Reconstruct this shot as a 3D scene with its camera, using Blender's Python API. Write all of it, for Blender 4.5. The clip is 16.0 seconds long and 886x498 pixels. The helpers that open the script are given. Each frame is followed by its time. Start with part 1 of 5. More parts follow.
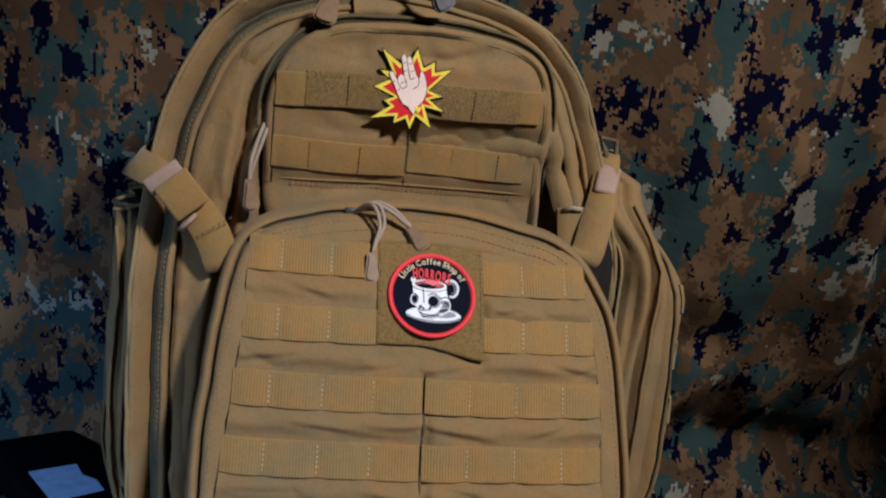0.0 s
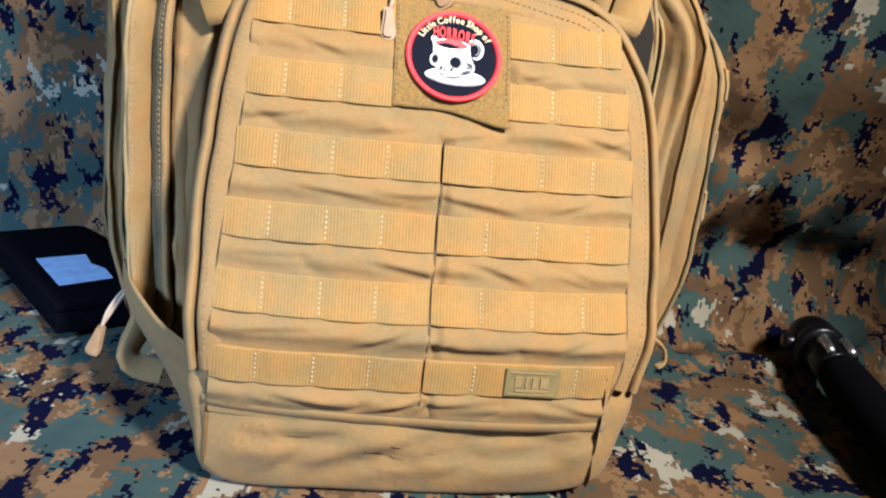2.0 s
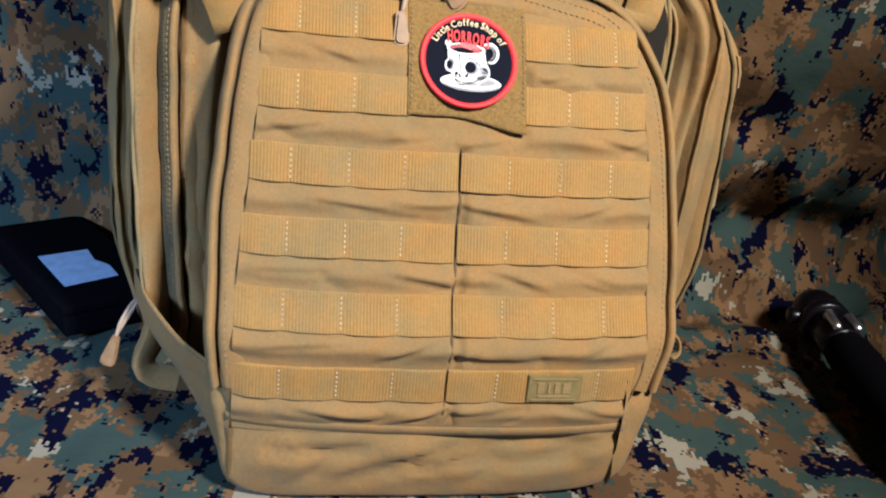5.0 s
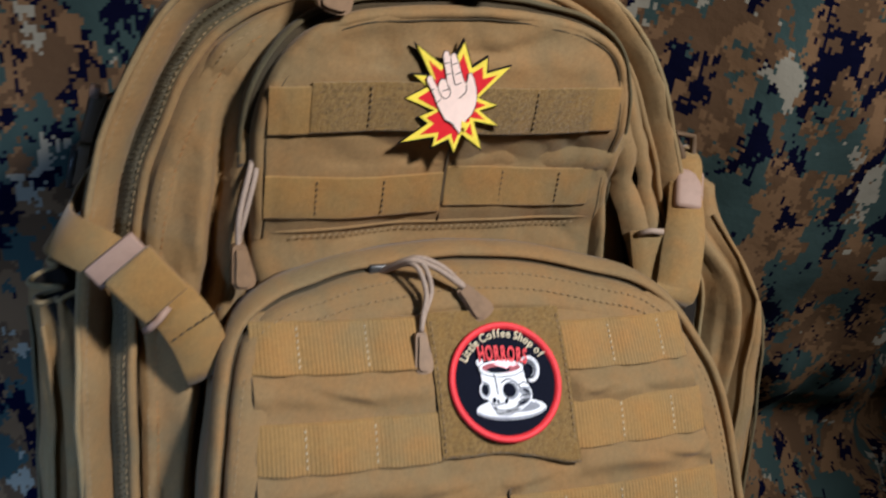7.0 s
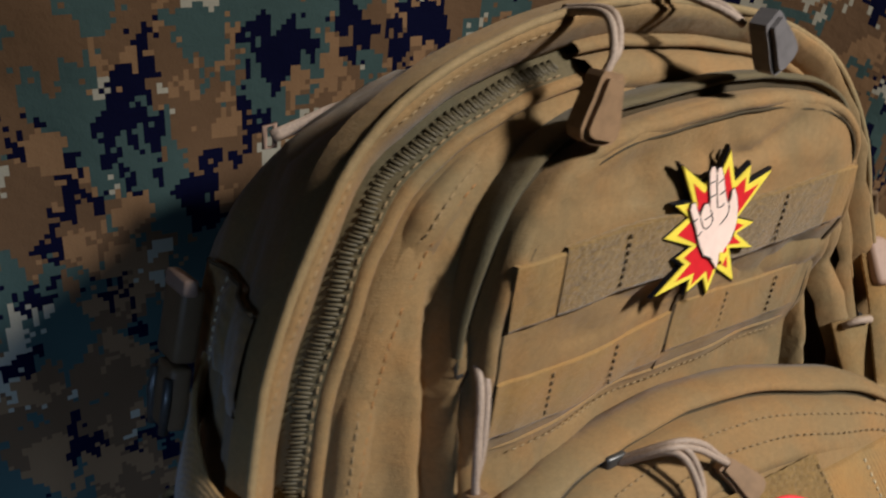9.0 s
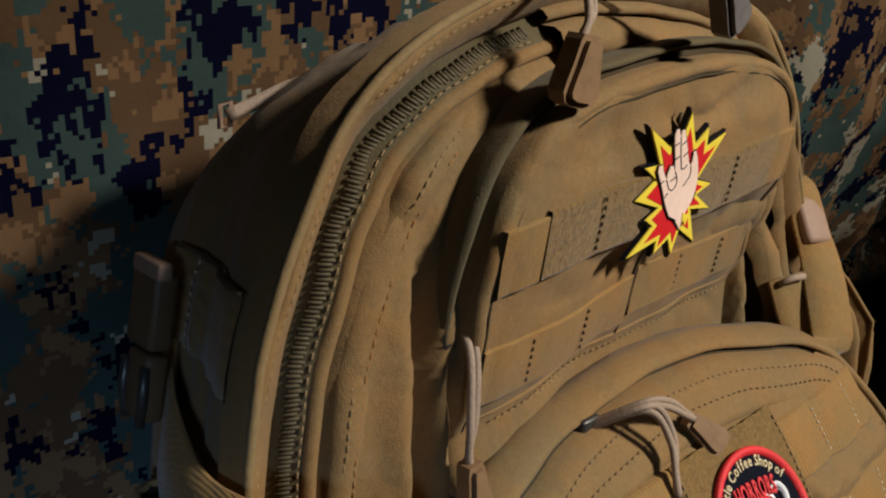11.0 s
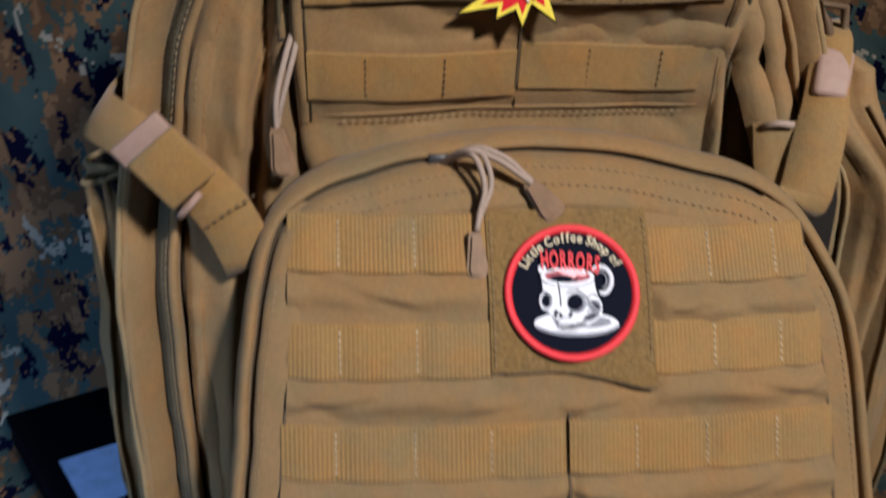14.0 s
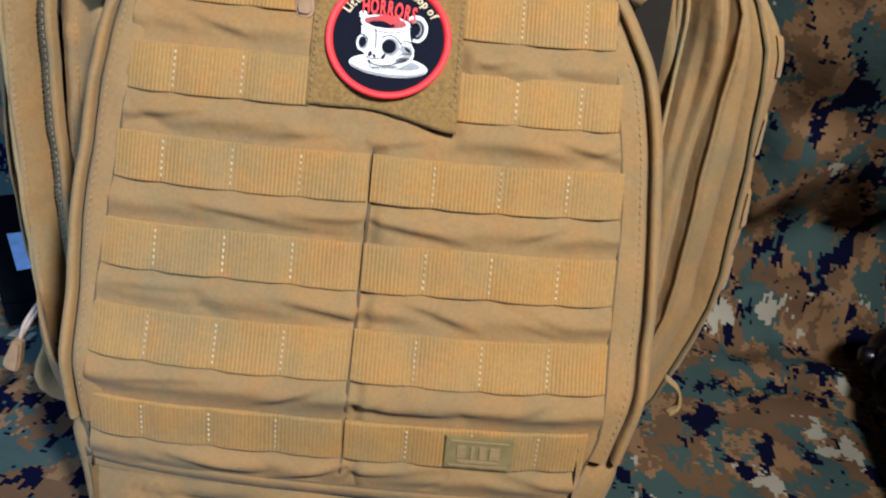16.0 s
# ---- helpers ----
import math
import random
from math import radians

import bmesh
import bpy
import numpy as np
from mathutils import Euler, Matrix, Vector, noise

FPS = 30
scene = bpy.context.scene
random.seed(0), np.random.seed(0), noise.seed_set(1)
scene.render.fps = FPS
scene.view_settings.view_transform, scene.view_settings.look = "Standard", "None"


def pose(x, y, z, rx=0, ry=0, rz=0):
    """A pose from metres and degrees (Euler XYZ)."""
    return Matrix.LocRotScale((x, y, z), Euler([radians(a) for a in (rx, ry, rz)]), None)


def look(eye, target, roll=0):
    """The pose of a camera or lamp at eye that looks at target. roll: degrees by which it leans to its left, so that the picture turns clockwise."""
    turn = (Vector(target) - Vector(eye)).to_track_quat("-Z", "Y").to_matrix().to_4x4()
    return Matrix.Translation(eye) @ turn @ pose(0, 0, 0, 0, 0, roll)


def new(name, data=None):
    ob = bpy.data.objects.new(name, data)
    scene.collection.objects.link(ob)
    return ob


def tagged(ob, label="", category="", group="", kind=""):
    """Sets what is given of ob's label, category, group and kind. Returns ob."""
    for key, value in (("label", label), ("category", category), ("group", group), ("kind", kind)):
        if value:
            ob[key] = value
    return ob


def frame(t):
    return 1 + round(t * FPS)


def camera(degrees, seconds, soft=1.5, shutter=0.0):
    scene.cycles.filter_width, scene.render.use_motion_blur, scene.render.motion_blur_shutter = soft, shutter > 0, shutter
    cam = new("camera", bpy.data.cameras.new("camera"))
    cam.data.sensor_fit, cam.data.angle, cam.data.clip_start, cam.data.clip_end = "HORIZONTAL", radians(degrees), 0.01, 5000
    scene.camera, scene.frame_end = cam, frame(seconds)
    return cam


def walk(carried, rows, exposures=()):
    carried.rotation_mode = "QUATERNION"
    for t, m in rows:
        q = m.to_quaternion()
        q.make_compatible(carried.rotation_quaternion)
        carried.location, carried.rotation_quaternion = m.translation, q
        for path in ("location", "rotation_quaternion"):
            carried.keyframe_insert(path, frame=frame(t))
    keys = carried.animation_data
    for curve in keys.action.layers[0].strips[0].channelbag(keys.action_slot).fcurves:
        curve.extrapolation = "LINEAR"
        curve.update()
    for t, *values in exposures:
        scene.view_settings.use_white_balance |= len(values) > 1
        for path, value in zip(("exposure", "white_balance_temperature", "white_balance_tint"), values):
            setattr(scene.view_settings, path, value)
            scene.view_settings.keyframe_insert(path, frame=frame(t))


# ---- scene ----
cam = camera(51.1, 16.0, 2.1, 0.5)
PATH = [
    (0, (0.007, -0.006, 0.467), (0.053, 1.968, 0.154), 5.7),
    (0.5, (0.008, 0.003, 0.454), (0.058, 1.967, 0.078), 6.4),
    (1, (0.015, 0.007, 0.426), (0.057, 1.95, -0.045), 6.6),
    (1.5, (0.02, 0.02, 0.399), (0.052, 1.941, -0.155), 6.9),
    (2, (0.021, 0.032, 0.382), (0.041, 1.941, -0.216), 7.1),
    (2.5, (0.013, 0.046, 0.376), (0.035, 1.949, -0.239), 7.2),
    (3, (0.003, 0.052, 0.382), (0.039, 1.945, -0.264), 7.0),
    (3.2, (0.001, 0.051, 0.38), (0.043, 1.943, -0.267), 7.0),
    (5.3, (-0.017, 0.056, 0.431), (0.07, 1.918, -0.294), 5.9),
    (5.5, (-0.02, 0.061, 0.432), (0.065, 1.943, -0.239), 5.5),
    (6, (-0.032, 0.103, 0.431), (0.015, 2.039, -0.069), 4.3),
    (6.5, (-0.089, 0.169, 0.489), (0.055, 2.101, -0.007), 3.8),
    (7, (-0.122, 0.228, 0.527), (0.259, 2.123, 0.014), 3.4),
    (7.5, (-0.122, 0.28, 0.544), (0.312, 2.174, 0.072), 2.3),
    (8, (-0.139, 0.343, 0.56), (0.271, 2.241, 0.083), 1.4),
    (8.5, (-0.203, 0.408, 0.576), (0.359, 2.25, 0.034), -0.0),
    (9, (-0.276, 0.471, 0.587), (0.545, 2.184, -0.04), -0.7),
    (9.2, (-0.288, 0.482, 0.585), (0.577, 2.166, -0.06), -1.6),
    (11.3, (-0.308, 0.489, 0.578), (0.735, 2.072, -0.06), -0.8),
    (11.5, (-0.302, 0.489, 0.578), (0.743, 2.071, -0.056), -0.7),
    (12, (-0.291, 0.483, 0.58), (0.767, 2.054, -0.062), -0.2),
    (12.5, (-0.243, 0.464, 0.587), (0.663, 2.122, -0.069), -0.9),
    (13, (-0.147, 0.423, 0.573), (0.323, 2.271, -0.032), -2.1),
    (13.5, (-0.076, 0.375, 0.556), (0.031, 2.247, -0.141), -0.8),
    (14, (-0.028, 0.28, 0.512), (-0.114, 2.133, -0.236), 1.2),
    (14.5, (0.028, 0.228, 0.484), (-0.173, 2.077, -0.251), 3.0),
    (15, (0.104, 0.22, 0.461), (-0.223, 2.025, -0.335), 3.8),
    (15.4, (0.108, 0.212, 0.444), (-0.13, 2.021, -0.375), 5.7),
    (15.5, (0.125, 0.212, 0.436), (-0.153, 2.019, -0.374), 5.3),
    (16, (0.129, 0.203, 0.426), (-0.108, 2.007, -0.403), 5.6),
]
EXPOSURES = [(0, -0.95, 5260, 10), (0.5, -0.85, 5310, 10), (1.0, -0.65, 5410, 10), (1.5, 0.05, 5510, 10), (2.0, 0.73, 5640, 9), (2.5, 1.01, 5690, 9), (3.2, 1.01, 5710, 9), (5.3, -0.05, 5820, 10), (5.5, -0.25, 5820, 10), (6, -0.45, 5550, 10), (7, -0.58, 5320, 11), (8, -0.45, 5310, 11), (9.2, -0.55, 5740, 9), (11.3, -0.9, 6200, 9), (12, -0.92, 6150, 9), (12.5, -0.95, 6000, 11), (13.0, -0.58, 5680, 14), (13.5, -0.5, 5530, 15), (14, -0.67, 5430, 15), (15, -0.66, 5600, 15), (15.5, -0.51, 5480, 12), (16, 0.05, 5370, 9)]
walk(cam, [(t, look(eye, target, roll)) for t, eye, target, roll in PATH], EXPOSURES)

# ---- light and exposure ----
def set_world():
    w = bpy.data.worlds.new("room_air")
    scene.world = w
    w.use_nodes = True
    bg = w.node_tree.nodes["Background"]
    bg.inputs[0].default_value = (0.55, 0.62, 0.75, 1)
    bg.inputs[1].default_value = 0.012


def spot_lamp(name, eye, target, radius, watts, colour, cone):
    d = bpy.data.lights.new(name, "SPOT")
    d.energy, d.color, d.shadow_soft_size, d.spot_size, d.spot_blend = watts, colour, radius, radians(cone), 1.0
    ob = new(name, d)
    ob.matrix_world = look(eye, target)
    return ob


set_world()
spot_lamp("ceiling_lamp", (0.88, -0.54, 1.52), (0.05, 0.76, 0.36), 0.12, 408, (1.0, 0.92, 0.80), 41)
spot_lamp("window_light", (-0.95, -0.60, 0.72), (-0.47, 0.70, 0.02), 0.16, 168, (0.46, 0.67, 1.0), 41)


# ---- materials ----
def material(name, rough=0.8, metal=0.0):
    m = bpy.data.materials.new(name)
    m.use_nodes = True
    nt = m.node_tree
    b = nt.nodes["Principled BSDF"]
    b.inputs["Roughness"].default_value = rough
    b.inputs["Metallic"].default_value = metal
    return m, nt, b


def node(nt, kind, **vals):
    n = nt.nodes.new(kind)
    for k, v in vals.items():
        n.inputs[k].default_value = v
    return n


def ramp(nt, fac, stops, constant=False):
    r = nt.nodes.new("ShaderNodeValToRGB")
    if constant:
        r.color_ramp.interpolation = "CONSTANT"
    el = r.color_ramp.elements
    el[0].position, el[0].color = stops[0][0], (*stops[0][1], 1)
    el[1].position, el[1].color = stops[1][0], (*stops[1][1], 1)
    for p, c in stops[2:]:
        e = el.new(p)
        e.color = (*c, 1)
    nt.links.new(fac, r.inputs[0])
    return r.outputs[0]


def mixed(nt, a, b, fac, mode="MIX"):
    n = nt.nodes.new("ShaderNodeMix")
    n.data_type, n.blend_type = "RGBA", mode
    for sock, v in ((n.inputs[0], fac), (n.inputs[6], a), (n.inputs[7], b)):
        if hasattr(v, "is_linked"):
            nt.links.new(v, sock)
        elif isinstance(v, tuple):
            sock.default_value = (*v, 1)
        else:
            sock.default_value = v
    return n.outputs[2]


def bumped(nt, b, height, strength, dist):
    n = node(nt, "ShaderNodeBump", Strength=strength, Distance=dist)
    nt.links.new(height, n.inputs["Height"])
    old = b.inputs["Normal"]
    if old.is_linked:
        nt.links.new(old.links[0].from_socket, n.inputs["Normal"])
    nt.links.new(n.outputs[0], b.inputs["Normal"])


def coords(nt, scale=(1, 1, 1), which="Object"):
    tc = nt.nodes.new("ShaderNodeTexCoord")
    mp = nt.nodes.new("ShaderNodeMapping")
    mp.inputs["Scale"].default_value = scale
    nt.links.new(tc.outputs[which], mp.inputs[0])
    return mp.outputs[0]


def noise_tex(nt, vec, scale, detail=3.0, rough=0.55):
    n = node(nt, "ShaderNodeTexNoise", Scale=scale, Detail=detail, Roughness=rough)
    nt.links.new(vec, n.inputs["Vector"])
    return n.outputs["Fac"]


def fabric(name, base, second, warm, rough=0.82, ribs=None, grain=1.0, sheen=0.07):
    """Woven nylon: base colour drifting to two others, weave and optional ribs."""
    m, nt, b = material(name, rough)
    v = coords(nt)
    big = noise_tex(nt, v, 17, 4)
    mid = noise_tex(nt, v, 46, 4)
    fine = noise_tex(nt, v, 1500, 2)
    grit = noise_tex(nt, v, 430, 3, 0.65)
    c = mixed(nt, base, second, ramp(nt, big, [(0.42, (0, 0, 0)), (0.64, (1, 1, 1))]))
    c = mixed(nt, c, warm, ramp(nt, mid, [(0.44, (0, 0, 0)), (0.74, (0.65, 0.65, 0.65))]))
    c = mixed(nt, c, mixed(nt, (0.55, 0.55, 0.55), (1.25, 1.25, 1.25), fine), 0.55 * grain, "MULTIPLY")
    c = mixed(nt, c, mixed(nt, (0.55, 0.54, 0.52), (1.42, 1.42, 1.42), grit), 0.55, "MULTIPLY")
    nt.links.new(c, b.inputs["Base Color"])
    w1 = node(nt, "ShaderNodeTexWave", Scale=330.0, Distortion=1.5, Detail=1.0)
    w1.bands_direction = "Z"
    nt.links.new(v, w1.inputs[0])
    bumped(nt, b, fine, 0.5 * grain, 0.0006)
    bumped(nt, b, w1.outputs["Fac"], 0.05 * grain, 0.0002)
    bumped(nt, b, grit, 0.12, 0.0007)
    bumped(nt, b, mid, 0.42, 0.0024)
    slack = noise_tex(nt, v, 21, 3)
    bumped(nt, b, slack, 0.42, 0.006)
    if ribs:
        w = node(nt, "ShaderNodeTexWave", Scale=ribs, Distortion=0.3, Detail=1.0)
        w.bands_direction = "X"
        nt.links.new(v, w.inputs[0])
        bumped(nt, b, w.outputs["Fac"], 0.28, 0.0007)
        c = mixed(nt, c, mixed(nt, (0.56, 0.54, 0.50), (1.24, 1.24, 1.24), w.outputs["Fac"]), ramp(nt, noise_tex(nt, v, 26, 2), [(0.40, (0.06, 0.06, 0.06)), (0.66, (0.60, 0.60, 0.60))]), "MULTIPLY")
        nt.links.new(c, b.inputs["Base Color"])
    b.inputs["Sheen Weight"].default_value = sheen
    b.inputs["Specular IOR Level"].default_value = 0.3
    return m


TAN, OLIVE, RUST = (0.221, 0.129, 0.046), (0.178, 0.119, 0.049), (0.254, 0.124, 0.034)
cordura = fabric("tan_nylon", TAN, OLIVE, RUST)
WEB = ((0.260, 0.143, 0.036), (0.208, 0.132, 0.045), (0.302, 0.137, 0.026))
web_mat = fabric("ribbed_webbing", *WEB, 0.75, ribs=135.0, sheen=0.15)
strap_mat = fabric("smooth_webbing", *WEB, 0.75, ribs=285.0, sheen=0.15)


def pile_material():
    """Loop pile: short fuzzy loops in uneven tufts, worn paler in patches."""
    m, nt, b = material("loop_pile", 0.97)
    v = coords(nt)
    tuft, worn, fuzz = noise_tex(nt, v, 420, 3, 0.7), noise_tex(nt, v, 70, 3), noise_tex(nt, v, 1700, 2)
    c = mixed(nt, (0.128, 0.076, 0.024), (0.235, 0.142, 0.046), ramp(nt, tuft, [(0.34, (0, 0, 0)), (0.66, (1, 1, 1))]))
    c = mixed(nt, c, (0.215, 0.118, 0.030), ramp(nt, worn, [(0.45, (0, 0, 0)), (0.7, (0.7, 0.7, 0.7))]))
    c = mixed(nt, c, mixed(nt, (0.6, 0.6, 0.6), (1.3, 1.3, 1.3), fuzz), 0.7, "MULTIPLY")
    nt.links.new(c, b.inputs["Base Color"])
    bumped(nt, b, tuft, 0.8, 0.0014)
    bumped(nt, b, fuzz, 0.7, 0.0007)
    b.inputs["Sheen Weight"].default_value = 0.25
    b.inputs["Specular IOR Level"].default_value = 0.1
    return m


pile_mat = pile_material()
tape_mat = fabric("zip_tape", (0.098, 0.072, 0.030), (0.078, 0.064, 0.031), (0.110, 0.070, 0.024), 0.8)
# near-black, with the shade inside side pocket and slit put into the colour
shade_lining_mat = fabric("shade_black_lining", (0.012, 0.009, 0.006), (0.010, 0.008, 0.006), (0.014, 0.009, 0.005), 0.95, sheen=0.0)
# zip_tape at about half brightness: the shade of the grooves is in the colour
shaded_tape_mat = fabric("zip_tape_shaded", (0.050, 0.034, 0.014), (0.042, 0.031, 0.015), (0.060, 0.036, 0.012), 0.85, sheen=0.0)
edge_mat = fabric("bound_edge", (0.235, 0.155, 0.064), (0.19, 0.14, 0.062), (0.25, 0.142, 0.048), 0.75)


def plain(name, colour, rough=0.5, metal=0.0, vary=0.25, bump=0.15, scale=180, spec=0.5):
    m, nt, b = material(name, rough, metal)
    b.inputs["Specular IOR Level"].default_value = spec
    v = coords(nt)
    n1, n2 = noise_tex(nt, v, scale, 4), noise_tex(nt, v, scale / 9, 2)
    dark = tuple(x * (1 - vary) for x in colour)
    c = mixed(nt, dark, colour, ramp(nt, n1, [(0.3, (0, 0, 0)), (0.6, (1, 1, 1))]))
    c = mixed(nt, c, mixed(nt, (0.8, 0.8, 0.8), (1.1, 1.1, 1.1), n2), 1.0, "MULTIPLY")
    nt.links.new(c, b.inputs["Base Color"])
    bumped(nt, b, n1, bump, 0.0008)
    return m


teeth_mat = plain("zip_coil", (0.092, 0.070, 0.035), 0.6, spec=0.3)
cord_mat = plain("tan_cord", (0.33, 0.235, 0.165), 0.7, scale=700, bump=0.5)
rubber_mat = plain("tan_rubber", (0.25, 0.145, 0.07), 0.5, bump=0.08)
olive_rubber = plain("olive_rubber", (0.185, 0.140, 0.055), 0.6, bump=0.08, spec=0.3)
grey_rubber = plain("grey_rubber", (0.135, 0.118, 0.112), 0.6, bump=0.08, spec=0.3)
plastic_mat = plain("beige_plastic", (0.31, 0.195, 0.135), 0.62, vary=0.12, spec=0.3)
dark_plastic = plain("brown_plastic", (0.115, 0.070, 0.036), 0.5, vary=0.15, spec=0.25)
thread_mat = plain("pale_thread", (0.47, 0.37, 0.22), 0.85, vary=0.5, scale=90)
thread_soft = plain("tan_thread", (0.255, 0.165, 0.072), 0.85)
thread_rust = plain("rust_thread", (0.30, 0.13, 0.03), 0.85)
thread_dark = plain("brown_thread", (0.09, 0.055, 0.022), 0.85)
red_mat = plain("red_embroidery", (0.75, 0.025, 0.03), 0.6, scale=900, bump=0.6, vary=0.2)
scarlet_mat = plain("scarlet_vinyl", (0.66, 0.02, 0.025), 0.35, vary=0.1)
yellow_mat = plain("yellow_vinyl", (0.88, 0.68, 0.06), 0.4, vary=0.12)
ink_mat = plain("black_vinyl", (0.006, 0.006, 0.009), 0.45, spec=0.2)
navy_mat = plain("black_twill", (0.004, 0.005, 0.012), 0.85, scale=900, bump=0.4, spec=0.1)
white_mat = plain("white_embroidery", (0.82, 0.80, 0.80), 0.6, scale=800, bump=0.5, vary=0.1)
grey_mat = plain("grey_embroidery", (0.26, 0.26, 0.28), 0.7, scale=800, bump=0.5)
peach_mat = plain("peach_vinyl", (0.90, 0.66, 0.54), 0.45, vary=0.08)
gold_mat = plain("gold_thread", (0.72, 0.58, 0.34), 0.6, vary=0.25)
black_mat = plain("black_plastic", (0.003, 0.0022, 0.004), 0.3, vary=0.3, spec=0.3)
grip_mat = plain("black_grip", (0.0022, 0.0018, 0.003), 0.9, vary=0.3, spec=0.04, scale=500)
card_mat = plain("black_card", (0.0025, 0.0025, 0.004), 1.0, vary=0.4, spec=0.02)
chrome_mat = plain("chrome", (0.72, 0.72, 0.76), 0.36, 1.0, vary=0.05, bump=0.02)
# the blue is a window reflection put into the label's base colour
paper_mat = plain("reflection_blue_label", (0.42, 0.56, 0.82), 0.25, vary=0.25, scale=60)
wall_mat = plain("wall_paint", (0.16, 0.15, 0.14), 0.9, scale=40)
nickel_mat = plain("nickel_slider", (0.085, 0.078, 0.070), 0.42, 0.6)
maroon_mat = plain("maroon_embroidery", (0.30, 0.02, 0.03), 0.6)


def camo_material():
    """Digital camouflage cotton: square cells, brown, green, near-black and a little pale tan."""
    m, nt, b = material("digital_camouflage", 0.9)
    b.inputs["Specular IOR Level"].default_value = 0.05
    uv = nt.nodes.new("ShaderNodeUVMap")
    snap = nt.nodes.new("ShaderNodeVectorMath")
    snap.operation = "SNAP"
    snap.inputs[1].default_value = (0.0027, 0.0027, 1)
    nt.links.new(uv.outputs[0], snap.inputs[0])

    def cells(src, sx, sy, shift, scale, detail, rough):
        mp = nt.nodes.new("ShaderNodeMapping")
        mp.inputs["Scale"].default_value = (sx, sy, 1)
        mp.inputs["Location"].default_value = (shift, shift * 0.7, 0)
        nt.links.new(src, mp.inputs[0])
        return noise_tex(nt, mp.outputs[0], scale, detail, rough)

    s = snap.outputs[0]
    green = cells(s, 1.25, 0.8, 3.1, 17, 6, 0.66)
    dark = cells(s, 1.35, 0.75, 11.7, 21, 6, 0.70)
    pale = cells(s, 1.2, 0.8, 23.3, 15, 5, 0.66)
    brown2 = cells(s, 1.1, 0.8, 31.9, 19, 6, 0.68)
    c = mixed(nt, (0.082, 0.046, 0.023), (0.140, 0.078, 0.037), ramp(nt, brown2, [(0.0, (0, 0, 0)), (0.51, (1, 1, 1))], True))
    c = mixed(nt, c, (0.032, 0.050, 0.045), ramp(nt, green, [(0.0, (0, 0, 0)), (0.515, (1, 1, 1))], True))
    c = mixed(nt, c, (0.22, 0.195, 0.145), ramp(nt, pale, [(0.0, (0, 0, 0)), (0.605, (1, 1, 1))], True))
    c = mixed(nt, c, (0.0012, 0.0014, 0.0100), ramp(nt, dark, [(0.0, (0, 0, 0)), (0.552, (1, 1, 1))], True))
    fade = noise_tex(nt, uv.outputs[0], 9, 3)
    c = mixed(nt, c, mixed(nt, (0.8, 0.8, 0.8), (1.15, 1.15, 1.15), fade), 1.0, "MULTIPLY")
    nt.links.new(c, b.inputs["Base Color"])
    weave = noise_tex(nt, uv.outputs[0], 900, 2)
    crease = noise_tex(nt, uv.outputs[0], 45, 4)
    bumped(nt, b, weave, 0.3, 0.0005)
    bumped(nt, b, crease, 0.35, 0.004)
    return m


camo_mat = camo_material()


# ---- mesh tools ----
def lerp(a, b, k):
    return a + (b - a) * k


def smooth(a, b, x):
    k = min(1, max(0, (x - a) / (b - a)))
    return k * k * (3 - 2 * k)


def mesh_of(name, verts, faces, mat, flat=False):
    me = bpy.data.meshes.new(name)
    me.from_pydata([tuple(v) for v in verts], [], faces)
    me.materials.append(mat)
    if not flat:
        me.polygons.foreach_set("use_smooth", [True] * len(me.polygons))
    me.update()
    return me


def part(name, me, parent, label="", m=None):
    ob = new(name, me)
    ob.parent = parent
    if m is not None:
        ob.matrix_basis = m
    return tagged(ob, label)


def curve_through(pts, n, closed=False):
    """Catmull-Rom through pts, resampled to n points of equal step."""
    P = [Vector(p) for p in pts]
    k = len(P)
    dense = []
    for i in range(k if closed else k - 1):
        if closed:
            a, b, c, d = P[i - 1], P[i], P[(i + 1) % k], P[(i + 2) % k]
        else:
            a, b, c, d = P[max(i - 1, 0)], P[i], P[i + 1], P[min(i + 2, k - 1)]
        for j in range(14):
            t = j / 14
            dense.append(0.5 * (2 * b + (c - a) * t + (2 * a - 5 * b + 4 * c - d) * t * t + (3 * b - a - 3 * c + d) * t ** 3))
    dense.append(P[0].copy() if closed else P[-1].copy())
    run = [0.0]
    for a, b in zip(dense, dense[1:]):
        run.append(run[-1] + (b - a).length)
    out, j = [], 0
    for i in range(n):
        want = run[-1] * i / (n if closed else n - 1)
        while j < len(run) - 2 and run[j + 1] < want:
            j += 1
        out.append(dense[j].lerp(dense[j + 1], (want - run[j]) / max(run[j + 1] - run[j], 1e-9)))
    return out


def loft(name, rings, mat, closed=True, cap=None):
    """Quads between rings of equal length; cap: 'end' closes the last ring with a fan, 'both' the first too."""
    n = len(rings[0])
    verts = [p for r in rings for p in r]
    faces = []
    m = n if closed else n - 1
    for i in range(len(rings) - 1):
        for j in range(m):
            a, b = i * n + j, i * n + (j + 1) % n
            faces.append((a, b, b + n, a + n))
    for which in ("start",) * (cap == "both") + ("end",) * (cap in ("end", "both")):
        base = 0 if which == "start" else (len(rings) - 1) * n
        mid = len(verts)
        verts.append(sum((Vector(v) for v in verts[base:base + n]), Vector()) / n)
        for j in range(n):
            a, b = base + j, base + (j + 1) % n
            faces.append((b, a, mid) if which == "start" else (a, b, mid))
    return mesh_of(name, verts, faces, mat)


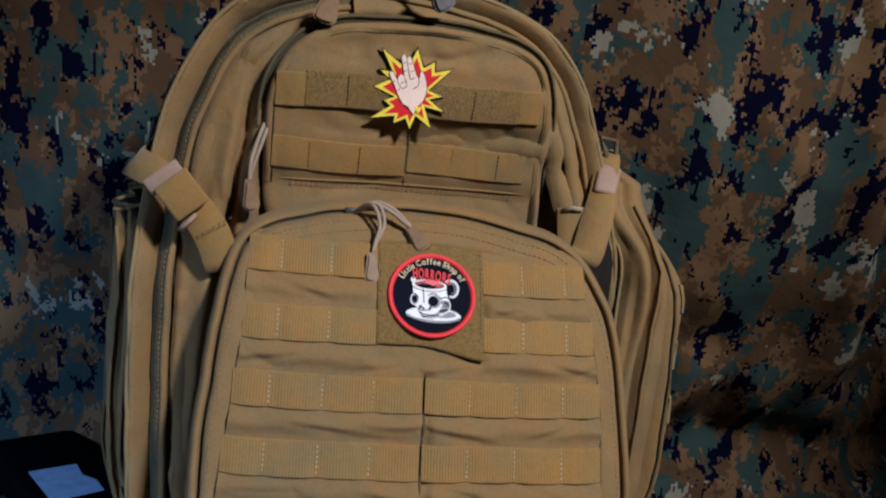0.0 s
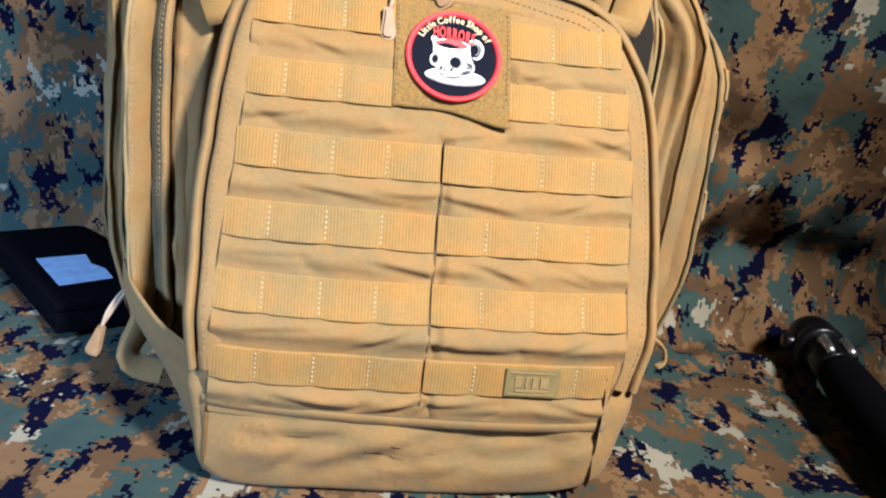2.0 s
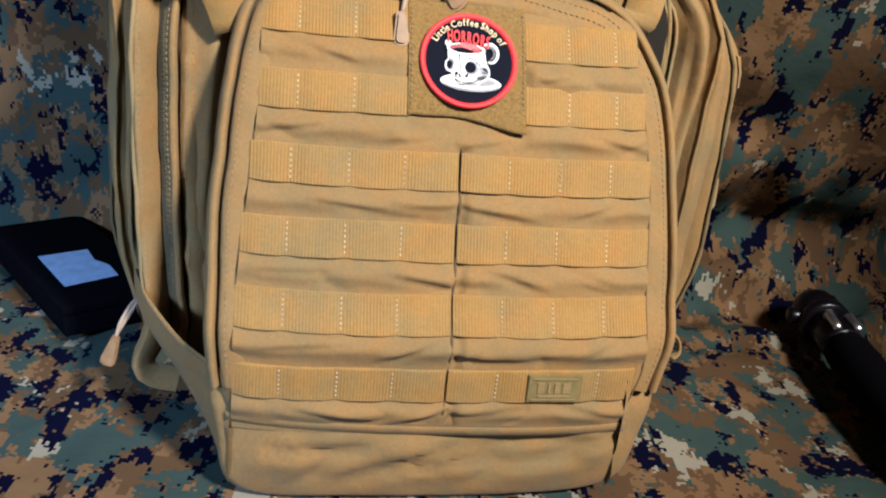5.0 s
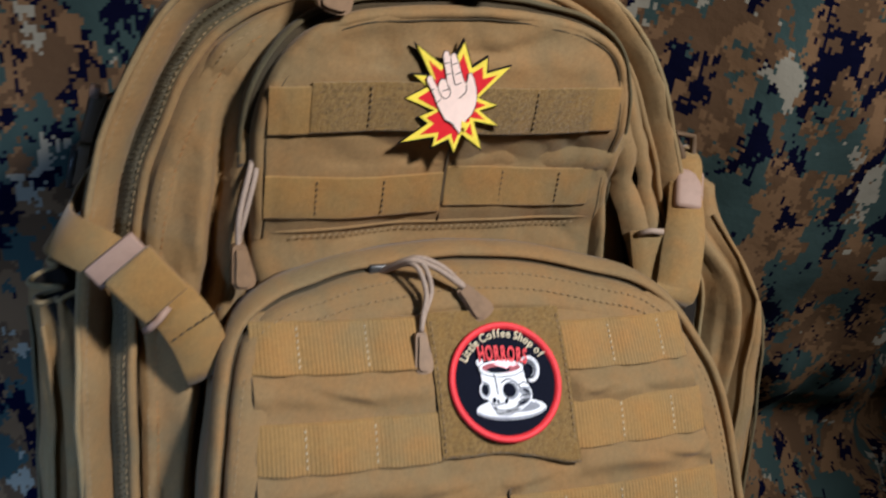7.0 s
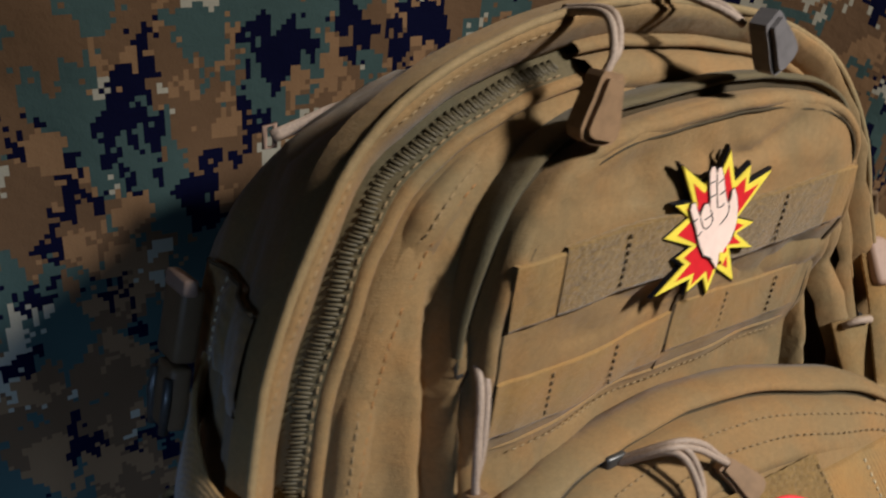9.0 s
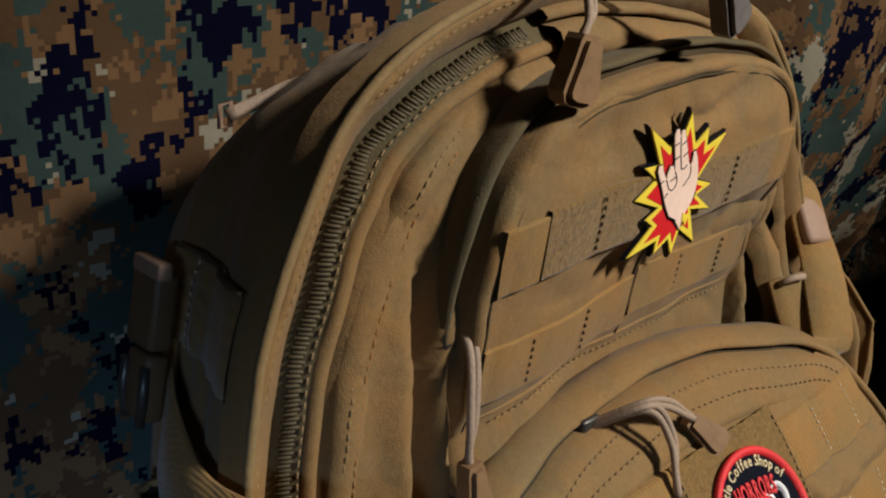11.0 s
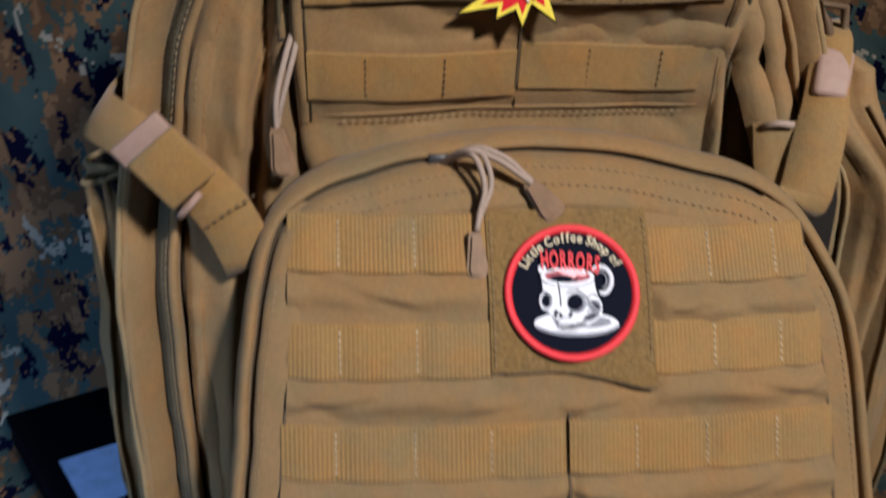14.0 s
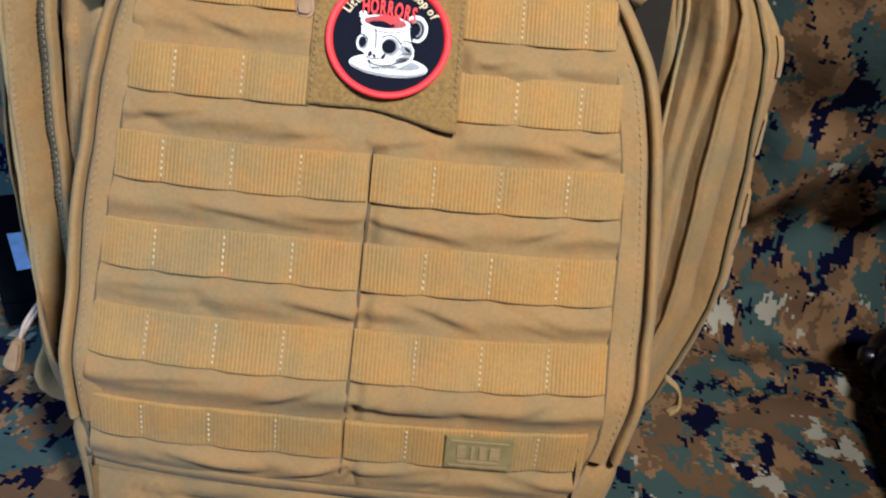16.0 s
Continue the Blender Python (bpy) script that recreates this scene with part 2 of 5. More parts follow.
def tube(name, pts, r, mat, closed=False, n=8, squash=1.0):
    rings = []
    k = len(pts)
    side = None
    for i, p in enumerate(pts):
        a = pts[i - 1] if (i or closed) else p
        b = pts[(i + 1) % k] if (i < k - 1 or closed) else p
        d = (Vector(b) - Vector(a)).normalized()
        if side is None:
            side = d.orthogonal().normalized()
        side = (side - d * side.dot(d)).normalized()
        up = d.cross(side)
        rr = r(i / (k - 1)) if callable(r) else r
        rings.append([Vector(p) + rr * (math.cos(q) * side + squash * math.sin(q) * up) for q in (math.tau * j / n for j in range(n))])
    if closed:
        rings.append(rings[0])
        return loft(name, rings, mat)
    return loft(name, rings, mat, cap="both")


def ribbon(name, pts, wide, width, thick, mat, n=24):
    """A strap along pts; wide: its width directions at the points (one, or one a point)."""
    line = curve_through(pts, n)
    if isinstance(wide[0], (int, float)):
        dirs = [Vector(wide).normalized()] * n
    else:
        dirs = [w.normalized() for w in curve_through(wide, n)]
    rings = []
    for i, p in enumerate(line):
        d = (line[min(i + 1, n - 1)] - line[max(i - 1, 0)]).normalized()
        w = (dirs[i] - d * dirs[i].dot(d)).normalized()
        nrm = d.cross(w)
        wd = width(i / (n - 1)) if callable(width) else width
        h, t = wd / 2, thick / 2
        prof = [(-h, -t * 0.4), (-h * 0.96, -t), (-h * 0.3, -t), (h * 0.3, -t), (h * 0.96, -t), (h, -t * 0.4), (h, t * 0.4), (h * 0.96, t), (-h * 0.96, t), (-h, t * 0.4)]
        rings.append([p + w * a + nrm * b for a, b in prof])
    return loft(name, rings, mat, cap="both")


def block(name, size, mat, bevel=0.15, m=None, seg=2):
    """A rounded block of that size, its middle at the origin."""
    bm = bmesh.new()
    bmesh.ops.create_cube(bm, size=1)
    for v in bm.verts:
        v.co = Vector((v.co.x * size[0], v.co.y * size[1], v.co.z * size[2]))
    bmesh.ops.bevel(bm, geom=bm.edges[:], offset=min(size) * bevel, segments=seg, affect="EDGES", profile=0.6)
    if m is not None:
        bm.transform(m)
    me = bpy.data.meshes.new(name)
    bm.to_mesh(me)
    bm.free()
    me.materials.append(mat)
    me.polygons.foreach_set("use_smooth", [True] * len(me.polygons))
    return me


def slab(name, outline, thick, mat, z0=0.0, m=None, round_edge=0.0):
    """A flat piece with that outline (x, y), from z0 up to z0 + thick."""
    bm = bmesh.new()
    lo = [bm.verts.new((x, y, z0)) for x, y in outline]
    f = bm.faces.new(lo)
    f.normal_update()
    if f.normal.z < 0:
        f.normal_flip()
    ex = bmesh.ops.extrude_face_region(bm, geom=[f])
    top = [v for v in ex["geom"] if isinstance(v, bmesh.types.BMVert)]
    for v in top:
        v.co.z += thick
    bmesh.ops.recalc_face_normals(bm, faces=bm.faces[:])
    if round_edge:
        rim = [e for e in bm.edges if all(v in top for v in e.verts)]
        bmesh.ops.bevel(bm, geom=rim, offset=round_edge, segments=2, affect="EDGES")
    bmesh.ops.triangulate(bm, faces=[g for g in bm.faces if len(g.verts) > 4])
    if m is not None:
        bm.transform(m)
    me = bpy.data.meshes.new(name)
    bm.to_mesh(me)
    bm.free()
    me.materials.append(mat)
    return me


def ellipse(cx, cy, rx, ry, turn=0.0, n=40):
    c, s = math.cos(radians(turn)), math.sin(radians(turn))
    return [(cx + rx * math.cos(q) * c - ry * math.sin(q) * s, cy + rx * math.cos(q) * s + ry * math.sin(q) * c) for q in (math.tau * i / n for i in range(n))]


def boxes_mesh(name, places, size, mat):
    """Many small bars in one mesh: places are (centre, along, across) and size is length, width, height."""
    verts, faces = [], []
    l, w, h = (x / 2 for x in size)
    for c, a, b in places:
        up = a.cross(b)
        k = len(verts)
        for x, y, z in ((-1, -1, -1), (1, -1, -1), (1, 1, -1), (-1, 1, -1), (-0.8, -0.7, 1), (0.8, -0.7, 1), (0.8, 0.7, 1), (-0.8, 0.7, 1)):
            verts.append(c + a * (x * l) + b * (y * w) + up * (z * h))
        faces += [tuple(k + i for i in q) for q in ((3, 2, 1, 0), (4, 5, 6, 7), (0, 1, 5, 4), (1, 2, 6, 5), (2, 3, 7, 6), (3, 0, 4, 7))]
    return mesh_of(name, verts, faces, mat)


def stitches(name, pts, mat, step=0.0042, length=0.0028, width=0.0009, height=0.0007, out=(0, -1, 0)):
    """A row of thread stitches along a line."""
    total = sum((Vector(b) - Vector(a)).length for a, b in zip(pts, pts[1:]))
    line = curve_through(pts, max(3, int(total / step)))
    places = []
    o = Vector(out)
    for a, b in zip(line, line[1:]):
        d = (b - a).normalized()
        places.append(((a + b) / 2, d, o.cross(d).normalized() * 1.0))
    return boxes_mesh(name, places, (length, width, height), mat)


def fbm(x, y, z=0.0, octaves=3):
    return noise.fractal(Vector((x, y, z)), 1.0, 2.0, octaves)


def bell(x, m, w):
    return math.exp(-((x - m) / w) ** 2)


# ---- the setting ----
def back_y(x, z):
    """Where the hanging cloth stands, over x and height."""
    y = 1.050 - 0.25 * z + 0.03 * smooth(-0.2, -0.7, x) - 0.03 * smooth(0.12, 0.3, x) * smooth(0.2, 0.5, z)
    ridge = x - (0.52 - 0.22 * (z - 0.2))
    y += 0.05 * smooth(-0.02, 0.05, ridge) - 0.02 * math.exp(-(ridge / 0.035) ** 2)
    y += 0.055 * smooth(0.33, 0.06, z) * smooth(0.16, 0.34, x)
    y += 0.014 * math.sin(9.5 * x + 2.2 * z + 0.6) * smooth(0.05, 0.4, z)
    return y


def cloth():
    nx, ns = 260, 230
    x0, x1 = -1.35, 1.4
    verts, faces, uvs = [], [], []
    corner_r, front, top = 0.075, -0.75, 1.35
    for j in range(ns + 1):
        for i in range(nx + 1):
            x = lerp(x0, x1, i / nx)
            yb = back_y(x, 0.0)
            flat, arc = yb - corner_r - front, corner_r * math.pi / 2
            s = lerp(0, flat + arc + top - corner_r, (j / ns))
            if s < flat:
                p, nrm = Vector((x, front + s, 0)), Vector((0, 0, 1))
            elif s < flat + arc:
                q = (s - flat) / corner_r
                p = Vector((x, yb - corner_r + corner_r * math.sin(q), corner_r * (1 - math.cos(q))))
                nrm = Vector((0, -math.sin(q), math.cos(q)))
            else:
                z = corner_r + s - flat - arc
                p, nrm = Vector((x, yb + back_y(x, z) - back_y(x, corner_r), z)), Vector((0, -1, 0))
            wr = 0.010 * fbm(x * 5, s * 4, 1.3, 3) + 0.0045 * fbm(x * 17, s * 13, 5.1, 2)
            fold = abs(fbm(x * 6 + 3, s * 3.2 + 9, 2.7, 2))
            wr += 0.012 * (0.35 - min(0.35, fold * 2.2))
            if s > flat - 0.12:
                k = smooth(flat - 0.12, flat + arc, s) * smooth(flat + 0.42, flat + arc, s)
                wr += 0.006 * k * fbm(x * 11, s * 16, 7.7, 3)
            low = smooth(flat - 0.22, flat - 0.04, s) * smooth(flat + arc + 0.30, flat + arc, s)
            wr += low * smooth(0.16, 0.34, x) * (0.030 * abs(fbm(x * 7 + s * 5, s * 9 - x * 3, 4.2, 2)) - 0.010)
            hang = s - flat - arc
            wr += smooth(0.20, 0.32, x) * ((0.020 + 0.05 * fbm(x * 8, 5.9)) * bell(hang, 0.100 + 0.12 * fbm(x * 6, 3.3), 0.045) - 0.018 * bell(hang, 0.005 + 0.03 * fbm(x * 9, 1.3), 0.035) + 0.024 * bell(hang, -0.075 + 0.06 * fbm(x * 7, 8.1), 0.022))
            if abs(x - 0.02) < 0.28 and 0.55 < p.y and p.z < 0.05:
                wr *= 0.3
            p += nrm * (wr - 0.006)
            verts.append(p)
            uvs.append((x, s))
    n = nx + 1
    for j in range(ns):
        for i in range(nx):
            a = j * n + i
            faces.append((a, a + 1, a + n + 1, a + n))
    me = mesh_of("cloth", verts, faces, camo_mat)
    layer = me.uv_layers.new(name="cloth")
    idx = np.zeros(len(me.loops), dtype=np.int32)
    me.loops.foreach_get("vertex_index", idx)
    layer.data.foreach_set("uv", np.array(uvs, dtype=np.float32)[idx].ravel())
    tagged(new("backdrop", me), "green and brown digital camouflage cloth draped over the wall", "cloth", kind="structure")


def room():
    t = 0.08
    lo, hi = Vector((-2.0, -2.2, -0.05)), Vector((2.2, 1.55, 2.45))
    mid, size = (lo + hi) / 2, hi - lo

    def wall(name, s, c, what):
        me = block(name, s, wall_mat, 0.02, pose(*c), 1)
        tagged(new(name, me), what, "room", kind="structure")

    wall("floor", (size.x, size.y, t), (mid.x, mid.y, lo.z - t / 2), "plain painted floor under the camouflage cloth")
    wall("ceiling", (size.x, size.y, t), (mid.x, mid.y, hi.z + t / 2), "plain painted ceiling")
    wall("wall_north", (size.x, t, size.z), (mid.x, hi.y + t / 2, mid.z), "plain painted wall behind the cloth")
    wall("wall_south", (size.x, t, size.z), (mid.x, lo.y - t / 2, mid.z), "plain painted wall")
    wall("wall_west", (t, size.y, size.z), (lo.x - t / 2, mid.y, mid.z), "plain painted wall")
    wall("wall_east", (t, size.y, size.z), (hi.x + t / 2, mid.y, mid.z), "plain painted wall")


cloth()
room()

# ---- the backpack, in its own frame: u across, v into the depth, z up ----
pack = new("backpack")
pack.matrix_basis = pose(0.02, 0.70, 0.0, 0, 0, 9)
tagged(pack, "tan nylon tactical backpack with webbing rows, standing on camouflage cloth", "backpack")

MAIN = [(-0.205, 0.02), (-0.226, 0.09), (-0.233, 0.2), (-0.233, 0.34), (-0.224, 0.42), (-0.206, 0.474), (-0.181, 0.517), (-0.150, 0.541),
        (-0.114, 0.555), (-0.077, 0.563), (-0.04, 0.564), (0.011, 0.559), (0.054, 0.550), (0.094, 0.532), (0.124, 0.50), (0.144, 0.458),
        (0.163, 0.40), (0.180, 0.33), (0.187, 0.2), (0.180, 0.08), (0.165, 0.02)]


def outline(pts, n):
    return [(p.x, p.y) for p in curve_through([(a, b, 0) for a, b in pts], n, True)]


def inward(o):
    """Unit inward normals of a closed outline."""
    n = len(o)
    area = sum(o[i][0] * o[(i + 1) % n][1] - o[(i + 1) % n][0] * o[i][1] for i in range(n))
    s = 1 if area > 0 else -1
    out = []
    for i in range(n):
        a, b = o[i - 2], o[(i + 2) % n]
        d = Vector((b[0] - a[0], b[1] - a[1], 0)).normalized()
        out.append((-d.y * s, d.x * s))
    return out


def set_in(o, d):
    return [(p[0] + q[0] * d, p[1] + q[1] * d) for p, q in zip(o, inward(o))]


def padded(name, pts, mat, back, front, edge=0.01, n=120, rings=14, wrinkle=None, core=(0, 0), shrink=None):
    """A stuffed piece: outline pts (drawn in by shrink), walls from back(u, z) to front(u, z), rounded front edge, wrinkled front."""
    o = outline(pts, n)
    if shrink:
        o = [(u + a * shrink(u, z), z + b * shrink(u, z)) for (u, z), (a, b) in zip(o, inward(o))]
    cu, cz = sum(p[0] for p in o) / n + core[0], sum(p[1] for p in o) / n + core[1]
    w = wrinkle or (lambda u, z: 0)
    out = []
    for k in (0.0, 0.35, 0.7, 1.0):
        out.append([Vector((u, lerp(back(u, z), front(u, z) + edge, k) , z)) for u, z in o])
    for d in (0.3, 0.7, 1.0):
        ring = set_in(o, edge * (1 - math.cos(d * math.pi / 2)))
        out.append([Vector((u, front(u, z) + edge * (1 - math.sin(d * math.pi / 2)), z)) for u, z in ring])
    base = set_in(o, edge)
    for r in range(1, rings + 1):
        k = 1 - r / (rings + 0.6)
        ring = []
        for u, z in base:
            a, b = cu + (u - cu) * k, cz + (z - cz) * k
            ring.append(Vector((a, front(a, b) + w(a, b) * smooth(1.0, 0.84, k), b)))
        out.append(ring)
    me = loft(name, out, mat, cap="end")
    me.flip_normals()
    return me


def main_front(u, z):
    v = 0.082 + 0.042 * max(0, u) + 0.010 * smooth(0.53, 0.57, z)
    v += 0.022 * smooth(0.435, 0.405, z) * smooth(0.30, 0.35, z) * smooth(0.130, 0.112, abs(u + 0.02))
    v += 0.040 * smooth(0.098, 0.112, u) * smooth(0.158, 0.148, u) * smooth(0.445, 0.415, z) * smooth(0.32, 0.345, z)
    return v - 0.006 * smooth(0.36, 0.30, z) * smooth(0.15, 0.18, abs(u)) - 0.014 * smooth(0.37, 0.28, z) * smooth(-0.15, -0.18, u)


def ridges(x, y, seed, sharp=3.0, power=3):
    """Sharp narrow creases: 1 on the crease, 0 away from it."""
    return (1 - min(1, sharp * abs(fbm(x, y, seed, 1)))) ** power


def folds_main(u, z):
    """Loose vertical folds beside the upper pocket, puckers along its top."""
    lean = 0.06 * (z - 0.46) + 0.006 * fbm(z * 9, 1.7)
    edge = -0.1545 + 0.10 * (z - 0.47) + 0.0025 * fbm(z * 16, 2.6)
    f = -0.0060 * smooth(edge + 0.004, edge - 0.006, u) * smooth(0.512, 0.492, z) + 0.0085 * bell(u, edge + 0.004, 0.0040) - 0.0040 * bell(u, edge + 0.014, 0.0060) - 0.0030 * bell(u, -0.178 + lean, 0.005)
    f += -0.007 * bell(u, 0.105 + 0.5 * lean, 0.005) + 0.009 * bell(u, 0.114 - 0.10 * (z - 0.46), 0.004) - 0.006 * bell(u, 0.124 - 0.16 * (z - 0.46), 0.005)
    f *= 1.7 * smooth(0.545, 0.50, z)
    f += 0.006 * bell(u, 0.131 - 0.20 * (z - 0.46) + 0.003 * fbm(z * 14, 4.4), 0.0022) * smooth(0.52, 0.48, z) + 0.006 * bell(u, -0.172 + 0.12 * (z - 0.46) + 0.003 * fbm(z * 12, 7.4), 0.0024) * smooth(0.52, 0.48, z)
    f += 0.004 * fbm(u * 20, z * 14, 9.1, 3) + 0.0022 * fbm(u * 60, z * 34, 3.1, 2) * smooth(-0.12, -0.15, u)
    beside = smooth(-0.135, -0.150, u) + smooth(0.095, 0.108, u)
    f += beside * (0.0045 * ridges(u * 34 + z * 5, z * 8 + u * 3, 61.0) - 0.0035 * ridges(u * 26 - z * 6, z * 9, 73.0, 2.6, 2))
    f += 0.010 * bell(z, 0.541 + 0.25 * abs(u + 0.03) ** 1.5, 0.0045) * smooth(-0.13, -0.08, u) * smooth(0.08, 0.04, u)
    f -= 0.010 * bell(z, 0.549, 0.006) * smooth(-0.12, -0.08, u) * smooth(0.08, 0.04, u)
    return f


def wobble(u, z, seed):
    """How far a sewn band waves in depth, and to the side."""
    w = (0.0026 if seed < 10 else 0.0014) * fbm(u * 28, z * 28, seed * 1.7, 3) + (0.0022 * ridges(u * 60, z * 60, 17.4, 2.5, 2) if seed == 6 else 0)
    return w, 0.0016 * fbm(u * 22, z * 22, 5.0 + seed, 2)


def sweep(name, o, mat, prof, v0, lo=0, hi=None, seed=0, follow=False, slide=None):
    """A band that follows the outline o from index lo to hi: profile of (inset, depth); follow: depth over the surface at each inset."""
    nrm = inward(o)
    hi = len(o) if hi is None else hi
    rings = []
    for i in range(lo, hi):
        (u, z), (a, b) = o[i], nrm[i]
        wob, shift = wobble(u, z, seed)
        shift += slide(u, z) if slide else 0
        ring = []
        for d, e in prof:
            p, q = u + a * (d + shift), z + b * (d + shift)
            ring.append(Vector((p, (v0(p, q) if follow else v0(u, z)) + e + wob * (1 + 0.8 * math.sin(d * 400)), q)))
        rings.append(ring)
    return loft(name, rings, mat, closed=False)


def teeth(name, line, across, mat, step=0.0017, size=(0.0060, 0.0014, 0.0013), out=(0, -1, 0)):
    total = sum((Vector(b) - Vector(a)).length for a, b in zip(line, line[1:]))
    n = int(total / step)
    pts = curve_through(line, n)
    places = []
    for i in range(n):
        d = (pts[min(i + 1, n - 1)] - pts[max(i - 1, 0)]).normalized()
        o = Vector(out)
        side = d.cross(o).normalized()
        if side.dot(Vector((across[0], 0, across[1])) - pts[i]) < 0:
            side = -side
        side = (side * 0.78 + o * 0.62).normalized()
        places.append((pts[i] + side * (0.0005 if i % 2 else -0.0005), (side + d * 0.22).normalized(), (d - side * 0.22).normalized()))
    return boxes_mesh(name, places, size, mat)


GUSSET = []


def main_compartment():
    body = part("main_compartment", padded("main_compartment", set_in(outline(MAIN, 60), 0.029)[::3], cordura, lambda u, z: 0.16, main_front, 0.012, 240, 64, folds_main), pack,
                "crumpled tan nylon main compartment")
    back = [(-0.20, 0.02), (-0.218, 0.1), (-0.218, 0.3), (-0.205, 0.40), (-0.186, 0.468), (-0.13, 0.510), (-0.03, 0.522), (0.07, 0.512), (0.125, 0.475),
            (0.16, 0.41), (0.185, 0.3), (0.187, 0.12), (0.17, 0.02)]
    o = outline(MAIN, 160)
    ob = outline(back, 160)
    # the outline copies start at the same corner, so that rings join straight
    rings = []
    for k in range(21):
        q = k / 20
        ring = []
        for (a, b), (c, d) in zip(o, ob):
            u, z = lerp(a, c, q), lerp(b, d, q)
            w = (0.008 * fbm(u * 9, z * 8, q * 4, 2) + 0.0022 * fbm(u * 40, z * 40, q * 9, 2) + 0.007 * ridges(u * 7 + q, z * 7 - q * 2, 14.0, 2.4, 3) * smooth(0.44, 0.50, z)) * math.sin(q * math.pi)
            bulge = 0.003 * math.sin(q * math.pi)
            cu, cz = -0.02, 0.3
            dd = Vector((u - cu, z - cz, 0)).normalized()
            ring.append(Vector((u + dd.x * (bulge + w), lerp(0.096, 0.20, q), max(0.004, z + dd.y * (bulge + w)))))
        rings.append(ring)
    rings.append([Vector((u * 0.9 - 0.002, 0.215, 0.03 + (z - 0.03) * 0.95)) for u, z in ob])
    GUSSET.extend(rings)
    shell = loft("side_gusset", rings, cordura, cap="end")
    shell.flip_normals()
    part("side_gusset", shell, body, "olive-tan side gusset")
    v0 = lambda u, z: 0.096 + 0.005 * smooth(-0.06, 0.06, u) - 0.033 * smooth(0.385, 0.30, z) * smooth(-0.15, -0.19, u)
    a, b = 10, 150
    part("rim_band", sweep("rim_band", o, cordura, [(-0.002, 0.006), (-0.0005, -0.006), (0.001, -0.0095), (0.003, -0.0100), (0.007, -0.0072), (0.012, -0.0026), (0.0155, 0.003), (0.0172, 0.010)], v0, 0, 160, 7), body, "folded rim band outside the zip")
    part("piping", tube("piping", [Vector((u + 0.0012 * fbm(z * 26, u * 26, 2.2), v0(u, z) - 0.0085 + 0.002 * fbm(u * 25, z * 25, 8.0), z)) for u, z in o[a:b]], 0.0020, edge_mat), body, "pale bound edge")
    stop = next(i for i in range(20, 160) if o[i][1] > 0.5 and o[i][0] > -0.086)
    part("zip_tape", sweep("zip_tape", o, tape_mat, [(0.012, 0.012), (0.0140, 0.009), (0.0165, 0.004), (0.0240, -0.005), (0.0255, -0.0060), (0.0275, -0.001)], v0, 0, stop + 1, 8), body, "olive zip tape")
    part("zip_ridge", sweep("zip_ridge", o, cordura, [(0.0244, -0.002), (0.0248, -0.0066), (0.0262, -0.0082), (0.0285, -0.0088), (0.0300, -0.0074), (0.0304, 0.0)], v0, 0, stop + 1, 8), body, "narrow nylon welt beside the zip")
    part("zip_cover", sweep("zip_cover", o, cordura, [(0.0110, 0.012), (0.0122, 0.0010), (0.0140, -0.0035), (0.0165, -0.0060), (0.0182, -0.0040), (0.0186, 0.0040)], v0, stop, 160, 8), body, "folded nylon covering the closed zip")
    part("rim_fold", sweep("rim_fold", o, cordura, [(0.0188, 0.0060), (0.0194, -0.0060), (0.0214, -0.0098), (0.0255, -0.0125), (0.0300, -0.0155), (0.0340, -0.0120)], v0, stop, 160, 6), body, "second fold inside the closed zip")
    mid = set_in(o, 0.0205)
    part("zip_teeth", teeth("zip_teeth", [Vector((u + n_[0] * wobble(c[0], c[1], 8)[1], v0(u, z) - 0.0012 + 1.6 * wobble(c[0], c[1], 8)[0], z + n_[1] * wobble(c[0], c[1], 8)[1])) for (u, z), c, n_ in list(zip(mid, o, inward(o)))[a:stop]], (-0.02, 0.30), teeth_mat), body, "brown coil zip")
    vi = lambda u, z: main_front(u, z) - 0.0
    part("inner_band", sweep("inner_band", o, cordura, [(0.0312, 0.014), (0.0314, 0.0040), (0.0326, -0.0006), (0.0385, -0.0024), (0.0450, 0.0), (0.0500, 0.006)], vi, 0, 160, 6), body, "stitched band inside the zip")
    nrm = inward(o)
    for d, k, depth, base, mat in ((0.0360, 6, -0.0022, vi, thread_soft), (0.0410, 6, -0.0014, vi, thread_rust), (0.0045, 7, -0.0092, v0, thread_soft), (0.0156, 8, 0.0050, v0, thread_soft), (0.0234, 8, -0.0052, v0, thread_soft)):
        pts = []
        for i in range(a, stop):
            (u, z), (p, q) = o[i], nrm[i]
            wob, shift = wobble(u, z, k)
            wob *= 1 + 0.8 * math.sin(d * 400)
            pts.append(Vector((u + p * (d + shift), base(u, z) + depth + wob, z + q * (d + shift))))
        part("stitching", stitches("stitching", pts, mat, 0.0044, 0.0028, 0.0007, 0.0002), body)
    return body


main = main_compartment()

# upper front pocket
UPPER = [(-0.128, 0.352), (-0.139, 0.415), (-0.138, 0.463), (-0.121, 0.499), (-0.086, 0.519), (-0.024, 0.526), (0.045, 0.522), (0.083, 0.507), (0.0985, 0.474),
         (0.1015, 0.42), (0.099, 0.352), (0.03, 0.348), (-0.06, 0.348)]


def upper_front(u, z):
    h = max(z, 0.388)
    h = min(h, 0.476) + 0.22 * max(0, h - 0.476)
    v = 0.084 - 0.235 * (h - 0.40) + 0.05 * u
    return v + 0.0075 * smooth(-0.095, -0.03, u) * smooth(0.456, 0.432, z) + 0.0045 * smooth(0.405, 0.385, z)


